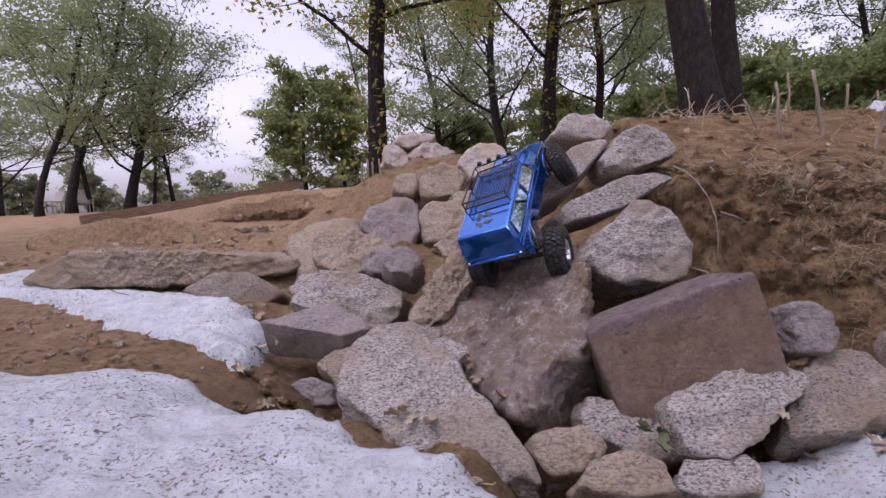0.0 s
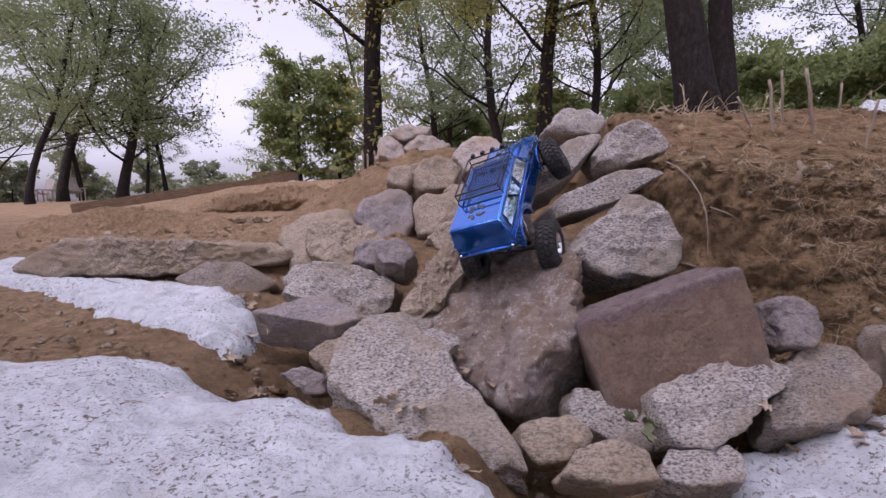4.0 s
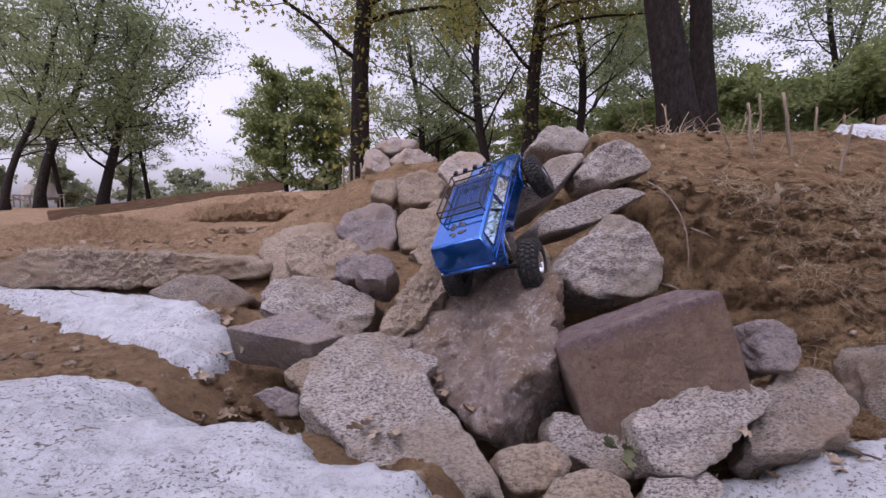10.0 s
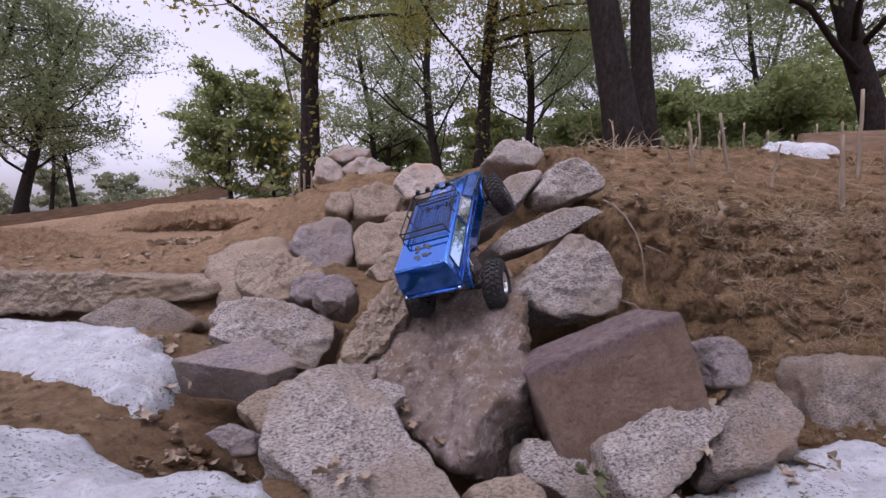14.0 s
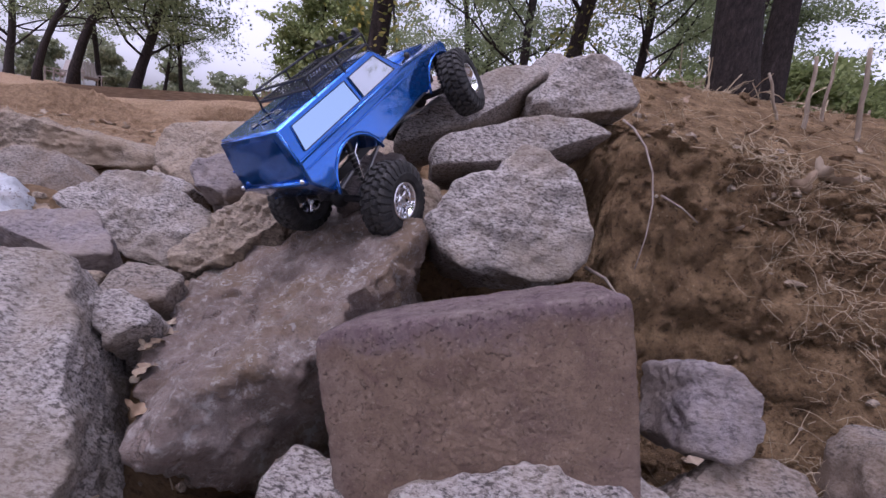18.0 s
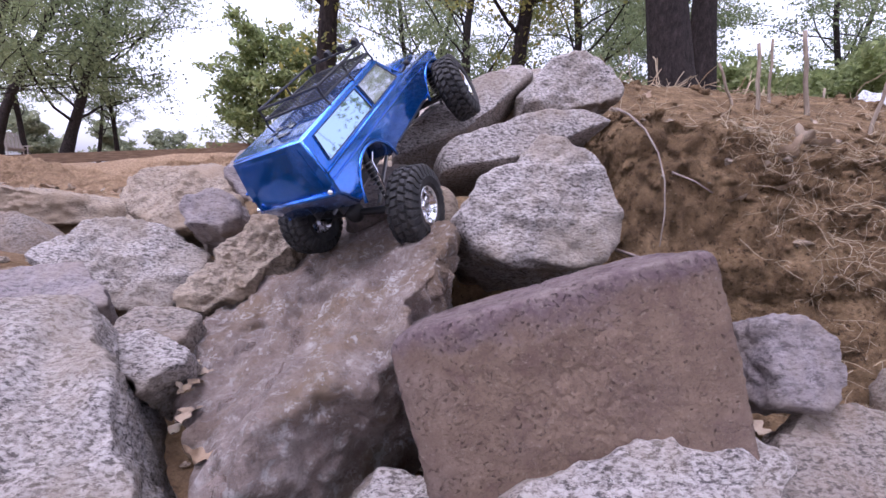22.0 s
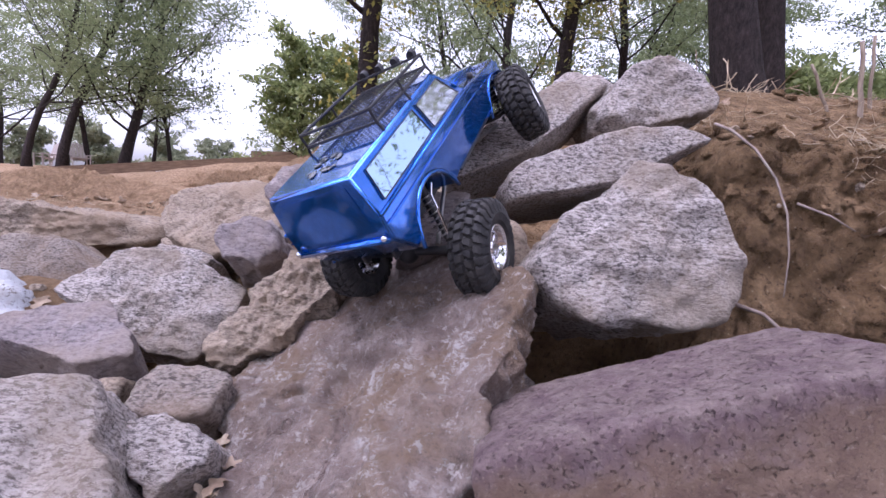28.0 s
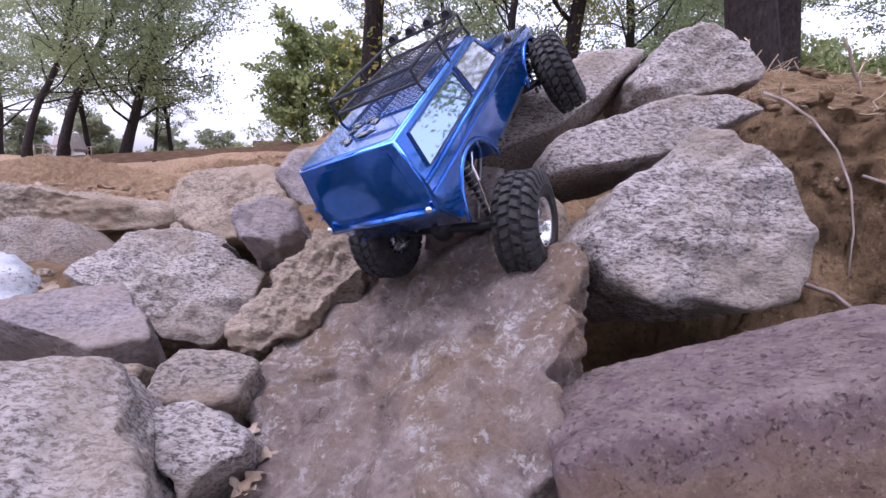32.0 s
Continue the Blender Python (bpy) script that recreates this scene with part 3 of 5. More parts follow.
slab = boulder("boulder", "big smooth brown slab of rock under the rear tyres", SLAB, (-0.078, -0.037, 0.087, 76.2, -27.4), [(-0.200, 0.080), (-0.175, -0.080), (-0.120, -0.220), (-0.050, -0.325), (0.010, -0.325), (0.062, -0.255), (0.095, -0.190), (0.155, -0.155), (0.192, -0.095), (0.207, -0.010), (0.187, 0.110), (0.125, 0.245), (0.030, 0.300), (-0.095, 0.300), (-0.160, 0.205)], 0.012, 0.2, 16, 0.02, 2, 7, taper=0.32)


def dent(ob, at, way, wide, deep):
    """A shallow worn hollow with a raised, uneven rim in a stone's face."""
    c, n = Vector(at), Vector(way).normalized()
    back = ob.matrix_world.inverted()
    for v in ob.data.vertices:
        p = ob.matrix_world @ v.co
        d = p - c
        flat = d - n * d.dot(n)
        r = flat.length / (wide * (1.0 + 0.35 * noise.noise(p * 25.0)))
        if r < 1.6 and abs(d.dot(n)) < wide:
            k = -deep * (1.0 - ease(0.55, 0.95, r)) + deep * 0.45 * math.exp(-((r - 1.1) / 0.2) ** 2)
            v.co = back @ (p + n * k)


dent(slab, (-0.095, -0.058, 0.082), (-0.15, -0.75, 0.6), 0.045, 0.013)
dent(slab, (-0.005, -0.057, 0.120), (-0.05, -0.70, 0.7), 0.016, 0.008)
dent(slab, (-0.175, -0.040, 0.047), (-0.35, -0.70, 0.6), 0.022, 0.009)
dent(slab, (-0.040, -0.110, 0.030), (-0.05, -0.75, 0.6), 0.030, 0.008)

# ---- concrete block ----
def block_material():
    m = Nodes("block_concrete")
    med, fine = m.noise(40.0, 8.0, 0.75), m.noise(380.0, 5.0, 0.75)
    c = m.ramp(med, (0.34, (0.126, 0.081, 0.066)), (0.5, (0.170, 0.118, 0.085)), (0.66, (0.225, 0.156, 0.112)))
    c = m.mix(m.ramp(m.noise(7.0, 5.0), (0.48, 0.0), (0.66, 0.45)), c, (0.185, 0.130, 0.112))
    xyz = m.t.nodes.new("ShaderNodeSeparateXYZ")
    m.link(m.co, xyz.inputs[0])
    # worn purple skin on the upper side, the upper edge and the left end
    rag = m.math("MULTIPLY", m.math("SUBTRACT", m.noise(20.0, 7.0, 0.7), 0.5), 0.11)
    up = m.math("ADD", xyz.outputs["Y"], rag)
    out = m.math("ADD", m.math("MULTIPLY", xyz.outputs["X"], -0.6), m.math("MULTIPLY", rag, 1.2))
    skin = m.math("MAXIMUM", m.ramp(m.math("ADD", up, 0.5), (0.575, 0.0), (0.598, 1.0)), m.ramp(m.math("ADD", out, 0.5), (0.565, 0.0), (0.615, 0.6)))
    purple = m.ramp(m.noise(60.0, 6.0, 0.7), (0.32, (0.115, 0.083, 0.080)), (0.5, (0.185, 0.141, 0.131)), (0.7, (0.255, 0.205, 0.188)))
    c = m.mix(skin, c, purple)
    rim = m.ramp(m.math("ADD", up, 0.5), (0.578, 0.0), (0.596, 0.4), (0.616, 0.0))
    c = m.mix(rim, c, (0.085, 0.045, 0.068))
    # open pores, most of them in clusters and near the edges
    pores = m.noise(230.0, 6.0, 0.74)
    crowd = m.math("MAXIMUM", m.ramp(m.noise(16.0, 4.0, 0.6), (0.45, 0.0), (0.62, 1.0)), skin)
    deep = m.math("ADD", pores, m.math("MULTIPLY", crowd, -0.035))
    c = m.mix(m.ramp(deep, (0.305, 0.9), (0.350, 0.0)), c, (0.036, 0.022, 0.024))
    c = m.mix(m.ramp(fine, (0.32, 0.6), (0.47, 0.0)), c, (0.085, 0.058, 0.052))
    c = m.mix(m.ramp(m.noise(240.0, 5.0, 0.7), (0.57, 0.0), (0.70, 0.5)), c, (0.33, 0.265, 0.22))
    n = m.bump(m.ramp(deep, (0.30, 0.0), (0.40, 1.0)), 0.9, 0.003, m.bump(m.noise(90.0, 7.0, 0.7), 0.25, 0.002))
    n = m.bump(fine, 0.9, 0.002, n)
    return m.done(c, 0.92, n, spec=0.25)


BLOCK = block_material()


def retaining_block():
    w, h, dep = 0.318, 0.222, 0.17
    d, faces = unit_sphere(7)
    half = np.array([w / 2, h / 2, dep / 2])
    q = np.abs(d) / half
    plan = np.power(np.power(q[:, 0], 13.0) + np.power(q[:, 1], 13.0), 1 / 13.0)
    r = 1.0 / np.power(np.power(plan, 26.0) + np.power(q[:, 2], 26.0), 1 / 26.0)
    co = d * r[:, None]
    # the worn right end runs in towards the foot
    co[:, 0] -= np.clip(co[:, 0] / half[0], 0, 1) * (half[1] - co[:, 1]) * 0.12
    verts = []
    for p, u in zip(co, d):
        v = Vector(p.tolist())
        k = noise.fractal(v * 22.0, 1.0, 2.0, 4) * 0.0022 + noise.fractal(v * 150.0, 0.8, 2.0, 4) * 0.0012 - 0.003 * max(noise.noise(v * 75.0) - 0.25, 0.0)
        verts.append(v + Vector(u.tolist()) * k)
    ob = new("retaining_block", mesh_of("retaining_block", verts, faces, BLOCK, True))
    e1 = Vector((0.935, -0.077, 0.330)).normalized()
    n = Vector((0, -math.cos(radians(13)), math.sin(radians(13))))
    n = (n - e1 * n.dot(e1)).normalized()
    e2 = n.cross(e1)
    c = Vector((0.012, -0.250, 0.112)) + e1 * (w / 2) - e2 * (h / 2) - n * (dep / 2)
    ob.matrix_world = Matrix(((e1.x, e2.x, n.x, c.x), (e1.y, e2.y, n.y, c.y), (e1.z, e2.z, n.z, c.z), (0, 0, 0, 1)))
    return tagged(ob, "reddish brown concrete retaining block lying tilted between stones", "concrete block")


retaining_block()
# ---- shape helpers ----
def plain(name, color, rough, metal=0.0, coat=0.0):
    return Nodes(name).done(color, rough, None, metal, coat)


def add_box(bm, sx, sy, sz, m):
    return bmesh.ops.create_cube(bm, size=1.0, matrix=m @ Matrix.Diagonal((sx, sy, sz, 1)))["verts"]


def add_tube(bm, points, radius, sides=8):
    """A round bar along points; radius: a number, or one for each point."""
    rings = []
    pts = [Vector(p) for p in points]
    rad = radius if isinstance(radius, (list, tuple)) else [radius] * len(pts)
    side = None
    for i, p in enumerate(pts):
        t = (pts[min(i + 1, len(pts) - 1)] - pts[max(i - 1, 0)]).normalized()
        if side is None:
            side = t.cross(Vector((0, 0, 1)) if abs(t.z) < 0.9 else Vector((1, 0, 0))).normalized()
        side = (side - t * side.dot(t)).normalized()
        up = t.cross(side)
        rings.append([bm.verts.new(p + (side * math.cos(2 * math.pi * k / sides) + up * math.sin(2 * math.pi * k / sides)) * rad[i]) for k in range(sides)])
    for a, b in zip(rings, rings[1:]):
        for k in range(sides):
            bm.faces.new((a[k], a[(k + 1) % sides], b[(k + 1) % sides], b[k]))
    bm.faces.new(rings[0][::-1])
    bm.faces.new(rings[-1])


def add_lathe(bm, profile, segs, m):
    """Turns rows of (radius, along) round the local Y axis."""
    rings = []
    for r, a in profile:
        rings.append([bm.verts.new(m @ Vector((r * math.cos(2 * math.pi * k / segs), a, r * math.sin(2 * math.pi * k / segs)))) for k in range(segs)])
    for a, b in zip(rings, rings[1:]):
        for k in range(segs):
            bm.faces.new((a[k], b[k], b[(k + 1) % segs], a[(k + 1) % segs]))
    return rings


def add_plate(bm, outline, thick, m):
    """A flat plate: outline in the local XZ plane, thick along Y."""
    n = len(outline)
    a = [bm.verts.new(m @ Vector((x, -thick / 2, z))) for x, z in outline]
    b = [bm.verts.new(m @ Vector((x, thick / 2, z))) for x, z in outline]
    bm.faces.new(a)
    bm.faces.new(b[::-1])
    for k in range(n):
        bm.faces.new((a[k], b[k], b[(k + 1) % n], a[(k + 1) % n]))


def round_edges(bm, offset, segments=2, angle=0.5):
    es = [e for e in bm.edges if len(e.link_faces) == 2 and e.calc_face_angle(0) > angle]
    bmesh.ops.bevel(bm, geom=es, offset=offset, segments=segments, affect="EDGES", clamp_overlap=True)


# ---- model truck ----
def paint_material():
    m = Nodes("blue_paint")
    fl = m.noise(900.0, 2.0)
    c = m.ramp(fl, (0.3, (0.001, 0.095, 0.46)), (0.7, (0.004, 0.190, 0.74)))
    c = m.mix(m.ramp(m.noise(18.0, 4.0), (0.45, 0.0), (0.75, 0.10)), c, (0.16, 0.15, 0.14))
    m.b.inputs["Coat IOR"].default_value = 1.6
    return m.done(c, 0.12, m.bump(m.noise(35.0, 2.0), 0.06, 0.002), 0.8, 1.0)


BLUE = paint_material()
CHROME = plain("chrome", (0.78, 0.78, 0.80), 0.12, 1.0)
STEEL = plain("dull_steel", (0.35, 0.34, 0.33), 0.4, 1.0)
BLACK = plain("black_plastic", (0.015, 0.015, 0.017), 0.45)
TINT = plain("window_film", (0.72, 0.76, 0.82), 0.05, 0.85, 1.0)
BLUEGLASS = plain("blue_film", (0.48, 0.70, 0.95), 0.03, 1.0, 1.0)
DARKTINT = plain("dark_film", (0.012, 0.016, 0.024), 0.08, 0.0, 1.0)


def rubber_material():
    m = Nodes("rubber")
    c = m.ramp(m.noise(60.0, 5.0), (0.35, (0.012, 0.012, 0.013)), (0.75, (0.045, 0.041, 0.038)))
    return m.done(c, 0.72, m.bump(m.noise(300.0, 3.0), 0.3, 0.0008))


RUBBER = rubber_material()


def make_wheel():
    wheel = new("wheel")
    w, R, r = 0.023, 0.0545, 0.0275
    bm = bmesh.new()
    prof = [(r, -w * 0.75), (r + 0.004, -w * 0.98), (0.040, -w * 1.05)]
    prof += [(R - 0.013 * abs(v) ** 7, v * w * (1.02 - 0.06 * abs(v) ** 8)) for v in np.linspace(-1, 1, 25)]
    prof += [(0.040, w * 1.05), (r + 0.004, w * 0.98), (r, w * 0.75)]
    rings = add_lathe(bm, prof, 300, Matrix())
    for i in range(3, 28):
        v = (i - 15) / 12.0
        for k, q in enumerate(rings[i]):
            row = int(min(abs(v) * 2.2, 1.99))
            ph = (k / 300.0 * 30 + (0.5 if (row + (v > 0)) % 2 else 0.0) + abs(v) * 0.55) % 1.0
            gap = abs(abs(v) * 2.2 - 1.05) < 0.13 or (abs(v) < 0.06)
            if ph > 0.30 and not gap:
                q.co += Vector((q.co.x, 0, q.co.z)).normalized() * 0.0036
            elif abs(v) > 0.85:
                q.co.y *= 0.97
    part("tyre", bm, RUBBER, wheel, "black rubber tyre with chunky tread")
    bm = bmesh.new()
    add_lathe(bm, [(r + 0.0006, -w * 0.7), (r + 0.001, w * 0.82), (r - 0.001, w * 0.9), (r - 0.0035, w * 0.86), (r - 0.0045, w * 0.55), (0.021, w * 0.42)], 48, Matrix())
    for k in range(6):
        a = 2 * math.pi * k / 6
        m = Matrix.Rotation(-a, 4, "Y") @ Matrix.Translation((0.0155, w * 0.42, 0))
        add_plate(bm, [(-0.0085, -0.0042), (0.009, -0.0062), (0.009, 0.0062), (-0.0085, 0.0042)], 0.004, m)
    add_lathe(bm, [(0.0001, w * 0.62), (0.0075, w * 0.62), (0.0085, w * 0.5), (0.0095, w * 0.3), (0.0001, w * 0.28)], 24, Matrix())
    rim = part("rim", bm, CHROME, wheel, "polished chrome spoked rim", True)
    bm = bmesh.new()
    add_lathe(bm, [(0.0001, w * 0.2), (0.013, w * 0.2), (0.013, w * 0.14), (0.0001, w * 0.14)], 24, Matrix())
    part("brake_disc", bm, BLACK, rim)
    bm = bmesh.new()
    add_lathe(bm, [(0.0001, w * 0.80), (0.0032, w * 0.80), (0.0040, w * 0.6), (0.0001, w * 0.58)], 6, Matrix())
    part("wheel_nut", bm, STEEL, rim)
    return wheel


def coil(bm, a, b, radius, turns, wire):
    a, b = Vector(a), Vector(b)
    t = (b - a).normalized()
    u = t.cross(Vector((0, 1, 0))).normalized()
    v = t.cross(u)
    n = turns * 12
    add_tube(bm, [a.lerp(b, i / n) + (u * math.cos(i * math.pi / 6) + v * math.sin(i * math.pi / 6)) * radius for i in range(n + 1)], wire, 5)


def make_truck():
    t = new("model_truck")
    tagged(t, "metallic blue radio controlled model truck climbing nose up over rocks", "model truck")
    hw = 0.074

    def arch(cx, r, z0, steps=10, a0=12, a1=168):
        return [(cx + r * math.cos(radians(a)), z0 + r * math.sin(radians(a))) for a in np.linspace(a0, a1, steps)]

    # one shell: lower body with wheel arches, and a cabin with leaning sides flush above it
    prof = [(-0.089, 0.086), (-0.087, 0.118), (0.205, 0.118), (0.345, 0.105), (0.362, 0.098), (0.366, 0.070), (0.360, 0.055)]
    prof += [(x, z) for x, z in arch(0.312, 0.062, 0.030)]
    prof += [(0.235, 0.050), (0.100, 0.047)]
    prof += [(x, z) for x, z in arch(0.008, 0.064, 0.030)]

    def half_width(x, z):
        return hw * (0.93 if z < 0.06 else 1.0) * (0.95 if x > 0.33 else 1.0)

    bm = bmesh.new()
    n = len(prof)
    ls = [bm.verts.new((x, -half_width(x, z), z)) for x, z in prof]
    rs = [bm.verts.new((x, half_width(x, z), z)) for x, z in prof]
    bm.faces.new(ls)
    bm.faces.new(rs[::-1])
    for k in range(n):
        if k != 1:
            bm.faces.new((ls[k], rs[k], rs[(k + 1) % n], ls[(k + 1) % n]))
    tops = [[bm.verts.new((x, s * w, z)) for s in (-1, 1)] for x, z, w in ((-0.083, 0.165, 0.0640), (0.160, 0.167, 0.0625))]
    bm.faces.new((ls[1], tops[0][0], tops[0][1], rs[1]))
    bm.faces.new((tops[0][0], tops[1][0], tops[1][1], tops[0][1]))
    bm.faces.new((tops[1][0], ls[2], rs[2], tops[1][1]))
    bm.faces.new((ls[1], ls[2], tops[1][0], tops[0][0]))
    bm.faces.new((rs[1], tops[0][1], tops[1][1], rs[2]))
    bmesh.ops.recalc_face_normals(bm, faces=bm.faces[:])
    round_edges(bm, 0.0042, 3, 0.55)
    body = part("body", bm, BLUE, t, "glossy metallic blue body shell with a flat rear", True)
    body.modifiers.new("even_shading", "WEIGHTED_NORMAL").weight = 100
    bm = bmesh.new()
    add_plate(bm, [(0.215, 0.1155), (0.34, 0.1045), (0.34, 0.110), (0.30, 0.1165), (0.225, 0.1215)], 0.070, Matrix())
    round_edges(bm, 0.003, 2)
    part("bonnet_bulge", bm, BLUE, body, smooth=True)

    def side_point(x, z, s, out=0.0):
        f = (z - 0.118) / 0.048
        return Vector((x, s * ((0.0740 - 0.0107 * f) + out), z))

    for s in (-1, 1):
        # long rear side panel and door window, each with a bright rim
        panels = (("side_panel", [(-0.068, 0.1235), (0.070, 0.1235), (0.066, 0.158), (-0.060, 0.157)], BLUEGLASS), ("door_window", [(0.082, 0.1235), (0.178, 0.1235), (0.152, 0.159), (0.079, 0.158)], TINT))
        for name, pts, mat in panels:
            bm = bmesh.new()
            f = [bm.verts.new(side_point(x, z, s, 0.0016)) for x, z in pts]
            b = [bm.verts.new(side_point(x, z, s, -0.002)) for x, z in pts]
            bm.faces.new(f if s < 0 else f[::-1])
            bm.faces.new(b[::-1] if s < 0 else b)
            for k in range(4):
                bm.faces.new((f[k], b[k], b[(k + 1) % 4], f[(k + 1) % 4]))
            bmesh.ops.recalc_face_normals(bm, faces=bm.faces[:])
            pane = part(name, bm, mat, body)
            bm = bmesh.new()
            ring = [side_point(x, z, s, 0.0022) for x, z in pts]
            for a, c in zip(ring, ring[1:] + ring[:1]):
                add_tube(bm, [a, c], 0.0006, 6)
            part("trim", bm, BLACK, body, "thin dark window seal")
        bm = bmesh.new()
        add_tube(bm, [(-0.086, s * 0.0748, 0.1165), (0.20, s * 0.0738, 0.1165), (0.345, s * 0.0700, 0.104)], 0.0022, 6)
        part("belt_line", bm, BLUE, body, smooth=True)
        bm = bmesh.new()
        add_tube(bm, [(-0.086, s * 0.0750, 0.104), (0.22, s * 0.0750, 0.100), (0.345, s * 0.0710, 0.092)], 0.0012, 6)
        part("side_moulding", bm, BLUE, body)
        bm = bmesh.new()
        add_tube(bm, [(0.098, s * 0.0700, 0.049), (0.236, s * 0.0700, 0.052)], 0.0022, 6)
        part("sill", bm, BLACK, body)
        for cx, r in ((0.008, 0.064), (0.312, 0.062)):
            bm = bmesh.new()
            add_tube(bm, [(x, s * 0.0735, z) for x, z in arch(cx, r, 0.030, 16)], 0.0030, 6)
            part("wheel_arch", bm, BLUE, body, smooth=True)
        bm = bmesh.new()
        add_tube(bm, [(0.205, s * 0.074, 0.121), (0.212, s * 0.082, 0.127)], 0.0016, 6)
        bmesh.ops.create_uvsphere(bm, u_segments=10, v_segments=6, radius=0.0055, matrix=pose(0.212, s * 0.084, 0.129))
        part("wing_mirror", bm, BLACK, body)
        bm = bmesh.new()
        bmesh.ops.create_uvsphere(bm, u_segments=12, v_segments=8, radius=0.0036, matrix=pose(-0.0935, s * 0.066, 0.093))
        part("tail_stud", bm, CHROME, body, "small round chrome stud", True)
        bm = bmesh.new()
        bmesh.ops.create_cone(bm, cap_ends=True, segments=16, radius1=0.009, radius2=0.008, depth=0.006, matrix=pose(0.367, s * 0.050, 0.084, 0, 90, 0))
        part("headlight", bm, TINT, body)
    bm = bmesh.new()
    add_plate(bm, [(0.2035, 0.1205), (0.164, 0.1640), (0.1655, 0.1650), (0.2060, 0.1210)], 0.112, Matrix())
    part("windscreen", bm, DARKTINT, body)
    bm = bmesh.new()
    add_box(bm, 0.006, 0.140, 0.007, pose(-0.0905, 0, 0.0885))
    round_edges(bm, 0.0015, 2)
    part("rear_valance", bm, BLUE, body, smooth=True)
    bm = bmesh.new()
    gate = [bm.verts.new((x, y, z)) for x, y, z in ((-0.0886, -0.060, 0.098), (-0.0886, 0.060, 0.098), (-0.0846, 0.053, 0.156), (-0.0846, -0.053, 0.156))]
    back = [bm.verts.new(v.co + Vector((0.004, 0, 0))) for v in gate]
    bm.faces.new(gate)
    for k in range(4):
        bm.faces.new((gate[k], back[k], back[(k + 1) % 4], gate[(k + 1) % 4]))
    bmesh.ops.recalc_face_normals(bm, faces=bm.faces[:])
    round_edges(bm, 0.0012, 2)
    part("tailgate", bm, BLUE, body)
    bm = bmesh.new()
    add_box(bm, 0.003, 0.09, 0.020, pose(0.3665, 0, 0.083))
    part("grille", bm, BLACK, body)
    # ring of dark blotches on the rear of the roof
    bm = bmesh.new()
    for j in range(9):
        a, r = j * 0.72 + 0.2 * math.sin(j * 3.0), 0.019 + 0.004 * math.sin(j * 2.3)
        size = 0.0052 + 0.0022 * math.sin(j * 1.7)
        bmesh.ops.create_icosphere(bm, subdivisions=2, radius=1.0, matrix=pose(-0.036 + r * math.cos(a), r * math.sin(a), 0.1664, 0, 0, 50 * j) @ Matrix.Diagonal((size * 1.4, size * 0.8, 0.0009, 1)))
    part("roof_blotches", bm, DARKTINT, body, "dark round pattern on the roof")
    # roof rack
    rack = new("roof_rack")
    rack.parent = t
    tagged(rack, "black wire roof rack with a row of small lamps")
    x0, x1, yy, z0, z1 = 0.010, 0.162, 0.056, 0.176, 0.192
    for z, nm in ((z0, "lower_rail"), (z1, "upper_rail")):
        bm = bmesh.new()
        loop = [(x0, -yy, z), (x1, -yy, z), (x1, yy, z), (x0, yy, z), (x0, -yy, z)]
        for a, b in zip(loop, loop[1:]):
            add_tube(bm, [a, b], 0.0019, 6)
        part(nm, bm, BLACK, rack)
    bm = bmesh.new()
    for k in range(20):
        x = x0 + (x1 - x0) * (k + 0.5) / 20
        add_box(bm, 0.0009, 2 * yy, 0.0009, pose(x, 0, z0))
    for k in range(15):
        y = -yy + 2 * yy * (k + 0.5) / 15
        add_box(bm, x1 - x0, 0.0009, 0.0009, pose((x0 + x1) / 2, y, z0 + 0.0012))
    part("mesh_floor", bm, BLACK, rack)
    for x in (x0, (x0 + x1) / 2, x1):
        for s in (-1, 1):
            bm = bmesh.new()
            add_tube(bm, [(x, s * yy, z0), (x, s * yy, z1)], 0.0017, 6)
            add_tube(bm, [(x, s * yy, z0), (x, s * (yy + 0.004), 0.164)], 0.0017, 6)
            part("stanchion", bm, BLACK, rack)
    for k in range(4):
        bm = bmesh.new()
        bmesh.ops.create_cone(bm, cap_ends=True, segments=14, radius1=0.0055, radius2=0.0064, depth=0.008, matrix=pose(x1 + 0.004, -0.042 + 0.028 * k, z1 + 0.004, 0, 90, 0))
        lamp = part("rack_lamp", bm, BLACK, rack)
        bm = bmesh.new()
        bmesh.ops.create_cone(bm, cap_ends=True, segments=14, radius1=0.0056, radius2=0.0044, depth=0.002, matrix=pose(x1 + 0.0088, -0.042 + 0.028 * k, z1 + 0.004, 0, 90, 0))
        part("lens", bm, TINT, lamp)
